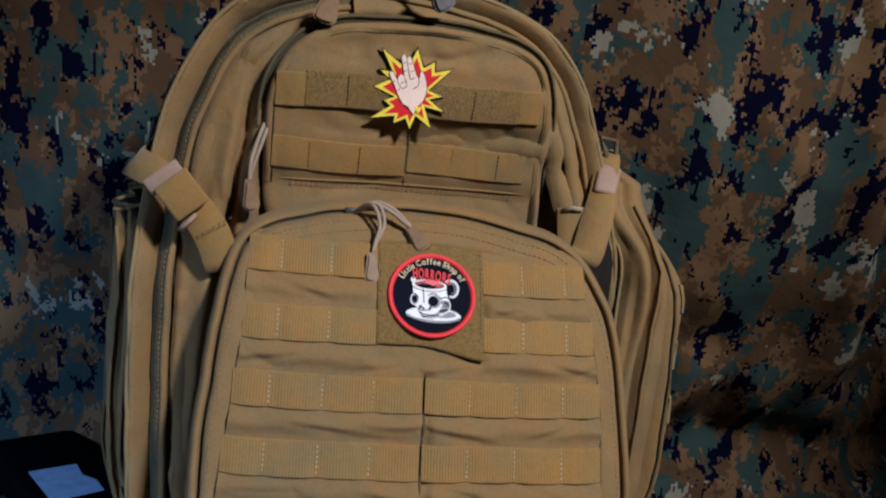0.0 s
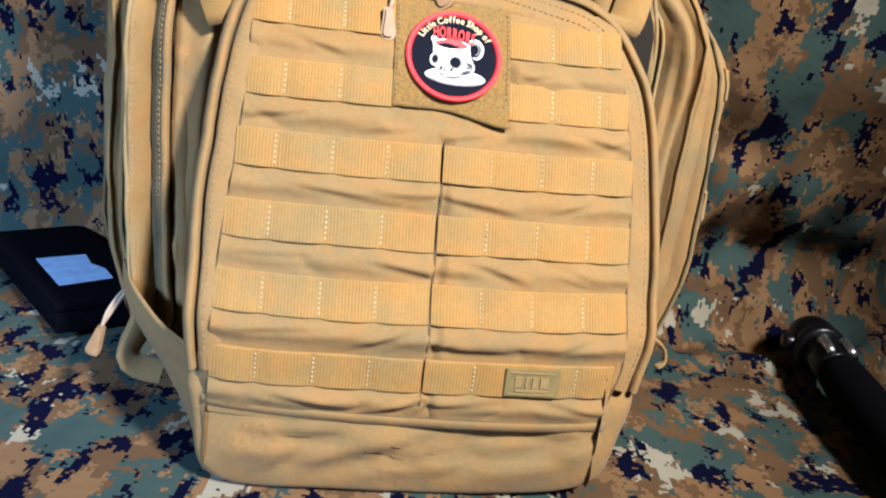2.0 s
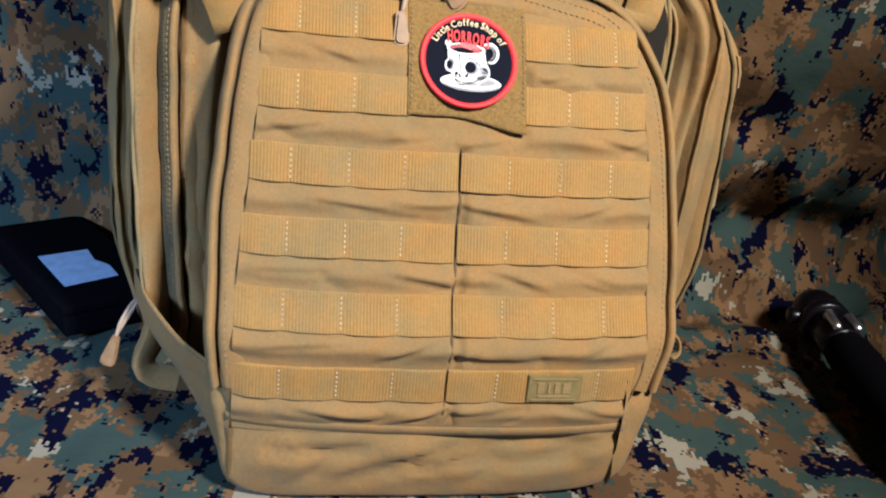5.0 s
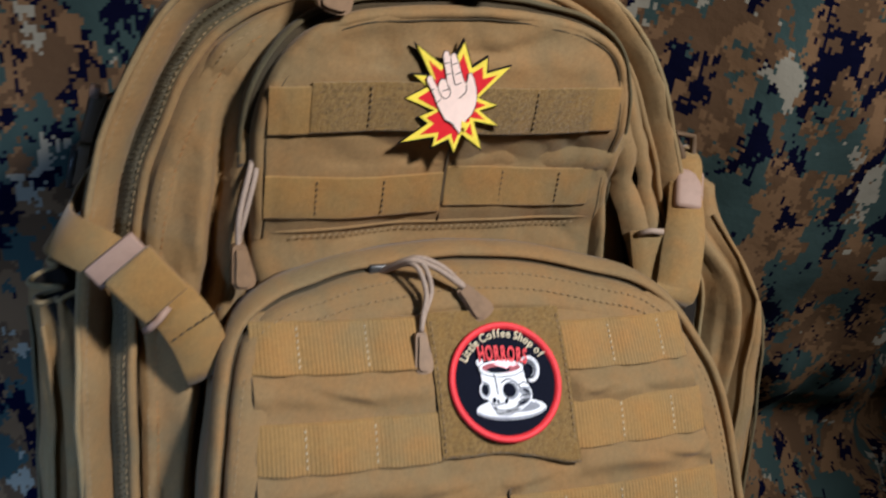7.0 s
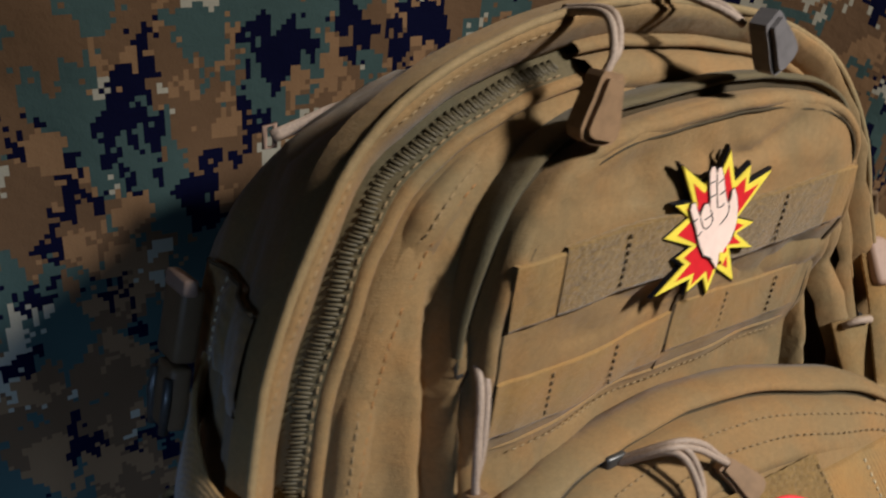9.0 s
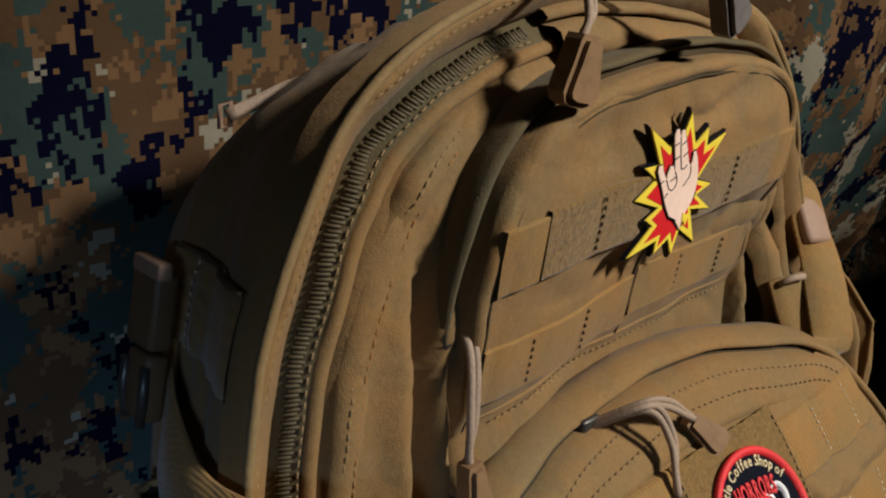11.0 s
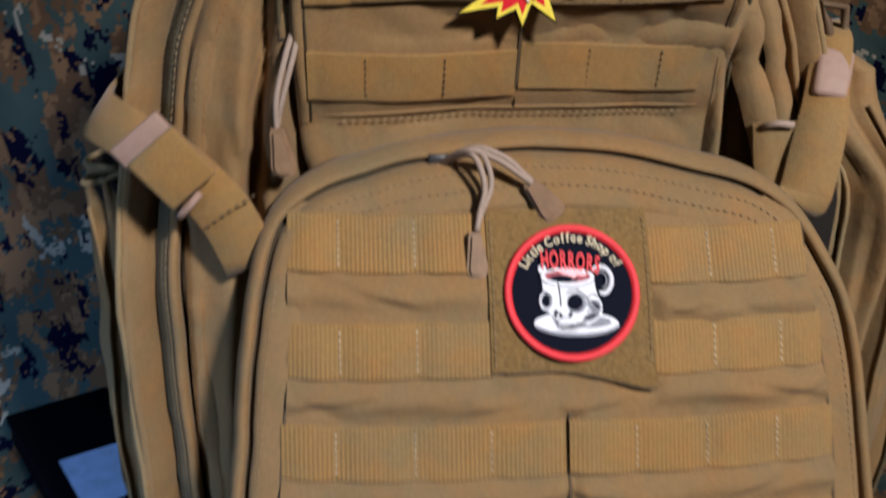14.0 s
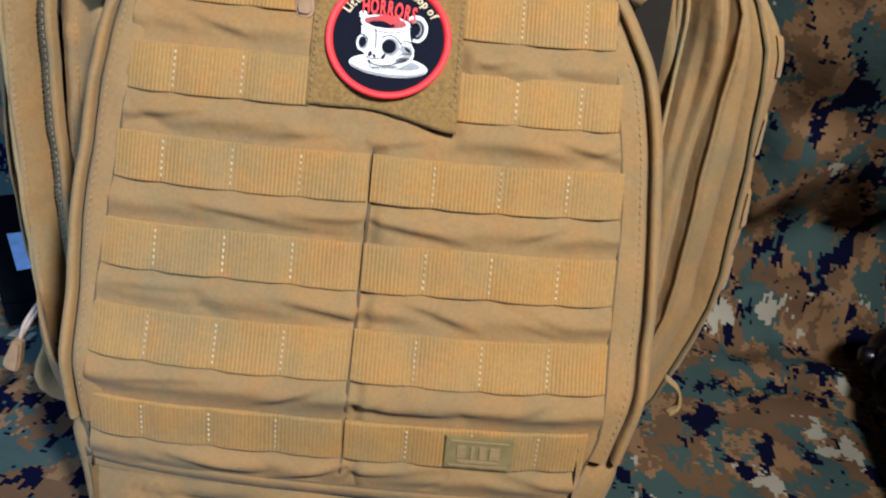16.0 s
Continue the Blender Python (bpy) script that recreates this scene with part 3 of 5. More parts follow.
def folds_upper(u, z):
    f = 0.0026 * fbm(u * 13, z * 13, 8.8) + 0.0020 * ridges(u * 9 + z * 12, z * 14 - u * 8, 81.0, 3.4) - 0.001 * smooth(0.52, 0.49, z) * smooth(0.47, 0.49, z)
    dent = 1 - min(1, 3.2 * abs(fbm(u * 12 - z * 16, z * 20 + u * 6, 55.0, 1)))
    f += smooth(0.486, 0.494, z) * (0.0030 * dent ** 3 + 0.0016 * fbm(u * 34, z * 30, 6.5, 2))
    return f + smooth(0.450, 0.445, z) * smooth(0.430, 0.436, z) * 0.0022 * ridges(u * 22 + z * 9, z * 16, 93.0, 2.8, 2)


def upper_pocket():
    body = part("upper_pocket", padded("upper_pocket", UPPER, cordura, lambda u, z: 0.105, upper_front, 0.006, 160, 40, folds_upper), pack, "arched tan nylon upper pocket")
    o = outline(UPPER, 160)
    keep = [i for i in range(160) if o[i][1] > 0.385]
    lo, hi = min(keep), max(keep) + 1
    vz = upper_front
    part("zip_flap", sweep("zip_flap", o, tape_mat, [(-0.0054, 0.034), (-0.0070, 0.018), (-0.0072, 0.0110), (-0.0060, 0.0080), (-0.0044, 0.0080), (-0.0036, 0.0130)], vz, lo, hi, 11, True), body, "folded nylon lip outside the zip")
    # zip strip in the recess, coloured darker for the shade under the lip
    part("zip_tape", sweep("zip_tape", o, shaded_tape_mat, [(-0.0044, 0.0120), (-0.0026, 0.0112), (-0.0008, 0.0108), (0.0008, 0.0110)], vz, lo, hi, 11, True), body, "zip line inside the lip, recess shade put into its dark colour")
    part("piping", sweep("piping", o, cordura, [(0.0002, 0.0085), (0.0004, 0.0030), (0.0018, 0.0002), (0.0040, -0.0010), (0.0060, -0.0004), (0.0072, 0.0018)], vz, lo, hi, 11, True), body, "rounded nylon welt inside the zip")
    # thin strip along the seam, its crease shade painted by the dark colour
    part("zip_tape", sweep("zip_tape", o, shaded_tape_mat, [(0.0064, 0.0016), (0.0070, -0.0006), (0.0078, -0.0006), (0.0084, 0.0012)], vz, lo, hi, 11, True), body, "seam inside the welt, crease shade put into its dark colour")
    return body


upper = upper_pocket()

# lower front pocket
LOWER = [(-0.150, -0.002), (-0.168, 0.05), (-0.177, 0.12), (-0.178, 0.2), (-0.172, 0.28), (-0.160, 0.332), (-0.132, 0.357), (-0.066, 0.3715), (0.015, 0.3745), (0.095, 0.3615),
         (0.140, 0.338), (0.164, 0.29), (0.173, 0.2), (0.172, 0.13), (0.156, 0.05), (0.135, 0.004), (0.06, -0.006), (-0.06, -0.006)]
ROWS = [0.3235, 0.2755, 0.2275, 0.1805, 0.1335, 0.0835]


def lower_front(u, z):
    d = max(0.0, z - 0.275)
    a = 0.385 * (z - 0.275) + 2.8 * d * d + 0.003
    b = -0.060 - 0.02 * (0.13 - z)
    k = smooth(0.115, 0.155, z)
    v = lerp(b, a, k) + 0.006 * smooth(0.02, -0.01, z)
    v += 0.009 * smooth(0.350, 0.374, z)
    return v + 0.010 * (abs(u) / 0.165) ** 4 - 0.0015 * (1 - (u / 0.17) ** 2) 


def puff(u, z):
    """Cloth between the webbing rows: shallow bulges, and slack drawn into slanting creases towards the centre seam."""
    flat = smooth(0.050, 0.040, abs(u - 0.0015)) * smooth(0.255, 0.268, z)
    rows = [ROWS[0] - 0.007 * smooth(0.030, 0.045, u)] + ROWS[1:]
    f = 0.0
    for zr in rows:
        d = z - zr + 0.0095 + 0.0016 * fbm(u * 11, zr * 40, 8.0, 2)
        f -= (0.0038 + 0.0018 * fbm(u * 9, zr * 60, 5.0, 2)) * (1 - flat) * math.exp(-(d / (0.0078 if d > 0 else 0.0062)) ** 2)
    gap = (1 - flat) * max(math.exp(-((z - zr + 0.0115) / 0.010) ** 2) for zr in rows + [0.0355, 0.371])
    f += gap * (0.0012 * fbm(u * 13, z * 30, 3.3) + 0.0008 * fbm(u * 40 + z * 30, z * 50, 6.1, 2)) + 0.0016 * (1 - gap)
    side = 1 if u > -0.003 else -1
    for i, zr in enumerate(ROWS):
        k = 2 * i + (side > 0)
        a = abs(u + 0.003)
        lean = (0.20 + 0.18 * math.sin(k * 2.7)) * (1 if (k * 5) % 3 else -1)
        start = zr - 0.013 + 0.005 * math.sin(k * 1.9)
        line = start - lean * (a - 0.02) + 0.004 * math.sin(a * 42 + k)
        reach = smooth(0.085 + 0.03 * math.sin(k * 3.1), 0.03, a)
        f += gap * reach * (0.0018 * bell(z, line, 0.0034) - 0.0020 * bell(z, line + 0.0060, 0.0038))
        b = abs(abs(u) - 0.105 - 0.02 * math.sin(k * 4.3))
        line = zr - 0.010 + (0.35 * math.sin(k * 7.7 + 1)) * (abs(u) - 0.105)
        f += gap * smooth(0.040, 0.012, b) * (0.0016 * bell(z, line, 0.0030) - 0.0014 * bell(z, line + 0.005, 0.0036))
    crease = 1 - min(1, 3.6 * abs(fbm(u * 9 + z * 24, z * 26 - u * 8, 12.4, 1)))
    f += gap * 0.0018 * crease ** 3
    f += 0.004 * math.exp(-(u / 0.004) ** 2) * smooth(0.26, 0.25, z) * smooth(0.05, 0.06, z)
    return f


def base_folds(u, z):
    """Sagging folds of the base below the webbing, soft ripples near the rim."""
    k = smooth(0.062, 0.048, z)
    c = 1 - min(1, 2.6 * abs(fbm(u * 9 - z * 22, z * 16 + u * 5, 17.0, 2)))
    return k * (-0.005 * bell(z, 0.034, 0.016) + 0.0085 * c ** 2 + 0.005 * fbm(u * 12, z * 22, 4.0)) + 0.0022 * fbm(u * 20, z * 20, 21.0) * smooth(0.13, 0.15, abs(u)) + smooth(0.338, 0.350, z) * (0.007 * fbm(u * 16, z * 40, 2.0) + 0.008 * (1 - min(1, 3 * abs(fbm(u * 14 + z * 20, z * 30 - u * 5, 44.0, 1)))) ** 3)


def lower_surface(u, z):
    return lower_front(u, z) + puff(u, z)


def grid_panel(name, u0, u1, z0, z1, nu, nz, vf, mat):
    verts = [Vector((lerp(u0(z), u1(z), i / nu), 0, z)) for j in range(nz + 1) for z in [lerp(z0, z1, j / nz)] for i in range(nu + 1)]
    for v in verts:
        v.y = vf(v.x, v.z)
    n = nu + 1
    faces = [(j * n + i, j * n + i + 1, j * n + i + 1 + n, j * n + i + n) for j in range(nz) for i in range(nu)]
    return mesh_of(name, verts, faces, mat)


def left_edge(z):
    return -0.156 + 0.012 * smooth(0.13, 0.30, z)


def right_edge(z):
    return 0.144 - 0.012 * smooth(0.22, 0.33, z) - 0.012 * smooth(0.11, 0.06, z)


def strap_row(zr, u0, u1, marks, parent, seed, height=0.0250):
    """One flat row of webbing on the lower pocket, sewn down at marks."""
    nu = 46
    rows = []
    sag = lambda u: 0.0003 * math.sin((u - u0) * 50 + seed) + 0.0006 * fbm(u * 12, seed)
    lift = lambda u: 0.0010 + 0.0016 * min(1.0, min(abs(u - m) for m in marks) / 0.010) + 0.0008 * fbm(u * 25, seed * 2.0)
    prof = ((0.0, 0.0015), (0.0004, -1.15), (0.04, -1.12), (0.25, -1.0), (0.5, -1.0), (0.75, -0.95), (0.96, -0.85), (0.998, -0.8), (1.0, 0.0015))
    for k, e in prof:
        row = []
        for i in range(nu + 1):
            u = lerp(u0, u1, i / nu)
            z = zr + height * k + sag(u)
            row.append(Vector((u, lower_front(u, z) + (e if e > 0 else e * lift(u)), z)))
        rows.append(row)
    me = loft("webbing_strap", rows, web_mat, closed=False)
    me.flip_normals()
    ob = part("webbing_strap", me, parent, "flat ribbed webbing sewn down at intervals")
    for m in marks:
        if u0 + 0.004 < m < u1 - 0.004:
            z0 = zr + sag(m)
            pts = [Vector((m, lower_front(m, z0 + h) - 0.0012, z0 + h)) for h in (0.002, 0.008, 0.016, height - 0.002)]
            part("stitching", stitches("stitching", pts, thread_mat, 0.0029, 0.0020, 0.0012, 0.0009), ob)
    return ob


def lower_pocket():
    body = part("lower_pocket", padded("lower_pocket", LOWER, cordura, lambda u, z: 0.12, lambda u, z: lower_front(u, z) + 0.002 + 0.0055 * smooth(0.070, 0.084, z), 0.007, 160, 34, base_folds, shrink=lambda u, z: 0.004 * smooth(0.075, 0.095, z) + 0.008 * smooth(0.33, 0.36, z)), pack, "large tan nylon lower pocket")
    part("front_panel", grid_panel("front_panel", left_edge, right_edge, 0.056, 0.352, 120, 190, lambda u, z: lower_surface(u, z) - 0.001 + 0.004 * smooth(0.345, 0.352, z), cordura), body, "creased nylon panel behind the webbing")
    o = outline(LOWER, 180)
    vl = lower_front
    rise = lambda u, z: 0.0030 - 0.0078 * smooth(0.320, 0.362, z)
    above = [i for i in range(180) if o[i][1] > 0.080]
    ra, rb = min(above), max(above) + 1
    part("zip_flap", sweep("zip_flap", o, cordura, [(0.0030, 0.020), (-0.0010, 0.0140), (-0.0018, 0.0052), (0.0002, 0.0), (0.0024, -0.0018), (0.0044, -0.0012), (0.0058, 0.0014), (0.0064, 0.0070)], vl, ra, rb, 12, True, rise), body, "soft folded nylon lip over the zip")
    # zip strip below the lip, groove shade painted into it
    part("zip_tape", sweep("zip_tape", o, shaded_tape_mat, [(0.0056, 0.0062), (0.0076, 0.0060), (0.0098, 0.0062)], vl, ra, rb, 12, True, rise), body, "zip line inside the lip, recess shade put into its dark colour")
    part("welt", sweep("welt", o, cordura, [(0.0084, 0.0068), (0.0087, 0.0016), (0.0100, -0.0008), (0.0125, -0.0016), (0.0165, -0.0009), (0.0210, -0.0002), (0.0260, 0.0002), (0.0300, 0.0022), (0.0330, 0.0080)], vl, ra, rb, 12, True, rise), body, "stitched nylon band beside the panel")
    nrm = inward(o)

    def rim_thread(d, keep_it, mat, depth):
        pts = []
        for i in range(ra, rb, 2):
            (u, z), (p, q) = o[i], nrm[i]
            if keep_it(u, z):
                wob, shift = wobble(u, z, 12)
                shift += rise(u, z)
                a, b = u + p * (d + shift), z + q * (d + shift)
                pts.append(Vector((a, vl(a, b) + depth + wob * (1 + 0.8 * math.sin(d * 400)), b)))
        part("stitching", stitches("stitching", pts, mat, 0.0044, 0.0026, 0.0009, 0.0005), body)

    for side in (-1, 1):
        rim_thread(0.0130, lambda u, z: u * side > 0 and 0.09 < z < 0.33, thread_soft, -0.0018)
    rim_thread(0.0130, lambda u, z: z > 0.345, thread_soft, -0.0020)
    rim_thread(0.0200, lambda u, z: z > 0.345, thread_soft, -0.0012)
    for edge, sg in ((left_edge, -1), (right_edge, 1)):
        part("seam_cord", tube("seam_cord", [Vector((edge(z) + sg * 0.0005, lower_front(edge(z), z) + 0.0003, z)) for z in [0.056 + 0.0098 * k for k in range(30)]], 0.0009, thread_dark), body, "dark seam beside the panel")
    for i, zr in enumerate(ROWS):
        l, r = left_edge(zr), right_edge(zr)
        mid = 0.0 - 0.006 * i / 5
        if i < 2:
            strap_row(zr, l, -0.040, [l, -0.118, -0.079, -0.040], pack, 3 * i + 1)
            strap_row(zr - (0.007 if i == 0 else 0.001), 0.042, r, [0.042, 0.077, 0.114, r], pack, 3 * i + 2)
        else:
            strap_row(zr, l, mid - 0.001, [l, -0.119 - 0.001 * i, -0.079 - 0.001 * i, -0.040 - 0.001 * i, mid], pack, 3 * i + 1)
            strap_row(zr, mid + 0.001, r, [mid, 0.036 - 0.002 * i * 0.5, 0.074 - 0.001 * i, 0.113 - 0.001 * i, r], pack, 3 * i + 2)
    # loop field for the round patch
    foot = lambda u: 0.2770 - 0.0085 * smooth(-0.01, 0.045, u)
    rows = []
    for j in range(41):
        row = []
        for i in range(41):
            u = lerp(-0.0415, 0.0440, i / 40)
            z = lerp(foot(u), 0.350, j / 40)
            curl = 0.0030 * smooth(0.018, 0.044, u) * smooth(0.290, foot(u), z)
            row.append(Vector((u, lower_front(u, z) - 0.0024 - curl + 0.0006 * fbm(u * 60, z * 60, 2) + 0.0005 * fbm(u * 240, z * 240, 7, 2), z)))
        rows.append(row)
    edge = [p + Vector((0, 0.0035, 0.0006)) for p in rows[0]]
    part("loop_field", loft("loop_field", [edge] + rows, pile_mat, closed=False), body, "square fuzzy loop field, one corner lifting")
    for u in (-0.0395, 0.0420):
        part("stitching", stitches("stitching", [Vector((u, lower_front(u, z) - 0.0032, z)) for z in (0.280, 0.29, 0.31, 0.33, 0.347)], thread_soft, 0.0036, 0.0022, 0.0009, 0.0006), body)
    # centre seam between the webbing halves
    part("centre_seam", tube("centre_seam", [Vector((-0.006 * (0.2755 - z) / 0.19, lower_surface(0.02, z) + 0.0006, z)) for z in [0.2585 - 0.0054 * k for k in range(38)]], 0.0011, thread_dark), body, "dark centre seam")
    # base seam
    bs = [Vector((u, 0, 0.0645 - 0.006 * math.sin((u - left_edge(0.06)) * 7.5) - 0.012 * (u + 0.15) * 0.3)) for u in [lerp(left_edge(0.06) - 0.004, right_edge(0.06) + 0.006, k / 16) for k in range(17)]]
    for p in bs:
        p.y = lower_front(p.x, p.z) + 0.0004
    part("base_seam", ribbon("base_seam", bs, (0, -0.12, 1), 0.0080, 0.0014, cordura, 50), body, "folded seam above the base")
    part("seam_cord", tube("seam_cord", [p + Vector((0, -0.0004, 0.0040)) for p in bs[1:-1]], 0.0007, thread_dark), body, "dark seam line")
    # small sewn label, its lettering as plain bars
    lab = part("sewn_label", slab("sewn_label", [(-0.020, -0.011), (0.020, -0.011), (0.020, 0.011), (-0.020, 0.011)], 0.0018, olive_rubber, 0, None, 0.0005), pack, "small olive rubber label with raised bars", pose(0.074, lower_front(0.074, 0.094) - 0.0035, 0.096, 90, 0, 0))
    for x0, x1, y0, y1 in ((-0.017, 0.017, 0.008, 0.009), (-0.017, 0.017, -0.009, -0.008), (-0.013, -0.008, -0.003, 0.005), (-0.005, -0.003, -0.003, 0.005), (0.000, 0.004, -0.003, 0.005), (0.006, 0.012, -0.003, 0.005), (-0.012, 0.012, -0.0065, -0.0048)):
        part("raised_bar", slab("raised_bar", [(x0, y0), (x1, y0), (x1, y1), (x0, y1)], 0.0008, edge_mat, 0.0018), lab)
    return body


lower = lower_pocket()


def base_wrap(sg, u0, reach, ztop, slit):
    """A nylon panel that wraps from the front seam round the foot of the pack; the zips run down into it."""
    n, m = 40, 26
    rows = []
    for j in range(m + 3):
        row = []
        for i in range(n + 1):
            q = i / n
            top = ztop(q)
            k = min(1, j / m)
            z = lerp(0.003, top, k)
            wide = lerp(0.30, 1.0, smooth(0.0, 0.095, z))
            u = u0 + sg * reach * wide * math.sin(q * math.pi / 2) ** 0.85
            v = lerp(lower_front(u0, z) - 0.0030, 0.125, q ** 0.95)
            v += 0.0035 * fbm(u * 26, z * 26, 5.5, 2) + 0.0045 * ridges(u * 14 + z * 9, z * 12 - u * 6, 25.0, 2.6, 3) + slit * bell(q, 0.30 + 0.8 * (z - 0.03), 0.022) * smooth(0.062, 0.045, z)
            v += 0.004 * smooth(0.02, 0.0, z)
            if j > m:
                v += 0.003 * (j - m)
                z -= (0.0004, 0.006)[j - m - 1]
            row.append(Vector((u, v, z)))
        rows.append(row)
    ob = part("base_wrap", loft("base_wrap", rows, cordura, closed=False), pack, "folded nylon panel wrapped round the base")
    part("stitching", stitches("stitching", [p + Vector((0, -0.0008, -0.003)) for p in rows[m][1:int(n * 0.6):3]], thread_soft, 0.0042, 0.0026, 0.0008, 0.0005), ob)


base_wrap(-1, -0.1570, 0.088, lambda q: 0.098 + 0.030 * q ** 1.2, 0.010)
base_wrap(1, 0.1330, 0.062, lambda q: 0.100 + 0.004 * q + 0.030 * max(0, q - 0.55) - 0.016 * math.exp(-((q - 0.45) / 0.16) ** 2), 0.004)


# seam across the body under the upper pocket
def body_v(u, z):
    return (upper_front(u, z) + folds_upper(u, z) if -0.13 < u < 0.093 else main_front(u, z)) - 0.0008


seam_pts = [Vector((u, 0.0, 0.3905 + 0.003 * math.cos(u * 9) - 0.03 * max(0, abs(u + 0.02) - 0.10))) for u in [-0.128 + 0.0122 * k for k in range(19)]]
for p in seam_pts:
    p.y = body_v(p.x, p.z)
part("cross_seam", tube("cross_seam", [p + Vector((0, 0.0006, 0)) for p in curve_through(seam_pts, 40)], lambda k: 0.0010 * min(1, 12 * k, 12 * (1 - k)) + 0.0001, cordura), main, "stitched cross seam under the upper pocket")
part("stitching", stitches("stitching", [p + Vector((0, -0.0006, -0.0032)) for p in seam_pts[1:-1]], thread_soft, 0.0042, 0.0026, 0.0008, 0.0003), main)


# webbing and loop pile on the upper pocket
def upper_row(name, zr, u0, u1, marks, height, mat, lift, seed, label):
    rows = []
    for k, e in ((0.0, 0.001), (0.0004, -lift * 1.1), (0.04, -lift * 1.08), (0.5, -lift), (0.96, -lift * 0.92), (0.998, -lift * 0.9), (1.0, 0.001)):
        rows.append([Vector((u, upper_front(u, z) + folds_upper(u, z) * 0.5 + e - (0.0006 * min(1, min(abs(u - m) for m in marks) / 0.012) if e < 0 else 0), z))
                     for i in range(41) for u in [lerp(u0, u1, i / 40)] for z in [zr + height * k + 0.0012 * math.sin(u * 40 + seed)]])
    me = loft(name, rows, mat, closed=False)
    me.flip_normals()
    ob = part(name, me, pack, label)
    for m in marks:
        if u0 + 0.003 < m < u1 - 0.003:
            part("stitching", stitches("stitching", [Vector((m, upper_front(m, zr + h) - lift - 0.0006, zr + h + 0.0012 * math.sin(m * 40 + seed))) for h in (0.002, height * 0.4, height * 0.7, height - 0.002)], thread_dark, 0.0031, 0.0019, 0.0010, 0.0009), ob)


upper_row("webbing_strap", 0.4005, -0.132, -0.021, [-0.134, -0.102, -0.060, -0.021], 0.026, strap_mat, 0.0016, 1, "flat ribbed webbing row")
upper_row("webbing_strap", 0.4035, -0.019, 0.085, [-0.019, 0.019, 0.060, 0.085], 0.026, strap_mat, 0.0016, 2, "flat ribbed webbing row")
upper_row("webbing_strap", 0.4525, -0.132, -0.106, [-0.132, -0.106], 0.027, strap_mat, 0.0022, 4, "short webbing end beside the loop pile")
upper_row("loop_field", 0.4530, -0.1085, 0.070, [-0.1085, -0.075, -0.02, 0.03, 0.070], 0.0285, pile_mat, 0.0030, 4, "fuzzy loop strip behind the starburst patch")
upper_row("webbing_strap", 0.4535, 0.069, 0.088, [0.069, 0.088], 0.0275, strap_mat, 0.0024, 4, "short webbing end beside the loop pile")
part("centre_seam", tube("centre_seam", [Vector((-0.020, upper_front(-0.02, z) - 0.0002 + folds_upper(-0.02, z), z)) for z in (0.393, 0.41, 0.43, 0.47, 0.505)], 0.0010, thread_dark), upper, "centre seam")


# side wings
def wing(name, prof, ztop, label, pleats, lean, lip=True, cap=None, tuck=None, foot=0.004):
    """A soft side pocket: prof is its plan from front to back, ztop its upper edge along it."""
    n, m = 110, 46
    line = curve_through([(a, b, 0) for a, b in prof], n)
    rings = []
    for j in range(m + 1):
        k = j / m
        ring = []
        for i, p in enumerate(line):
            s = i / (n - 1)
            top = ztop(s)
            z = lerp(foot, top, k)
            d = (line[min(i + 1, n - 1)] - line[max(i - 1, 0)]).normalized()
            out = Vector((d.y, -d.x, 0))
            if out.dot(p - Vector((0, 0.17, 0))) < 0:
                out = -out
            taper = lean(s, z)
            draw = Vector(((-0.036 if prof[0][0] > 0 else -0.035) * smooth(0.15, 0.0, z) - 0.02 * smooth(0.05, 0.0, z), 0, 0)) * (1 if prof[0][0] > 0 else -1)
            drift = 0.018 * fbm(z * 6, s * 3, 1.0)
            w = -2.2 * pleats * sum(a * math.exp(-((s + drift - c) / b) ** 2) for c, b, a in ((0.12, 0.020, 0.8), (0.29, 0.036, 2.1), (0.45, 0.026, 1.0), (0.58, 0.022, 0.8), (0.76, 0.022, 0.7))) + 0.004 * fbm(s * 7, z * 12, 3.0)
            ring.append((Vector((p.x, p.y, z)) + (Vector((*tuck(s, z), 0)) if tuck else Vector())) + draw + out * (w + taper))
        rings.append(ring)
    if cap:
        for k in (0.12, 0.3, 0.5, 0.75, 1.0):
            rings.append([q.lerp(Vector((*cap, q.z + 0.018)), k) + Vector((0, 0, 0.006 * math.sin(k * math.pi))) for q in rings[m]])
    ob = part(name, loft(name, rings, cordura, closed=False), pack, label)
    if cap:
        part("bound_edge", tube("bound_edge", [r[1] + Vector((0, -0.001, 0)) for r in rings[2:m - 1]], 0.0015, edge_mat), ob, "pale bound pocket edge")
        return ob, rings[:m + 1]
    # sheet inside the pocket mouth, the shade there painted as near-black cloth
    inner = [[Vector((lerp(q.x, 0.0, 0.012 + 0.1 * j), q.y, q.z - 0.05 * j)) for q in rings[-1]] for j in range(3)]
    part("shade_lining", loft("shade_lining", inner, shade_lining_mat, closed=False), ob, "inside of the pocket, its shade put into a near-black colour")
    if lip:
        part("bound_edge", tube("bound_edge", rings[-1], 0.0017, edge_mat), ob, "pale bound pocket edge")
    return ob, rings


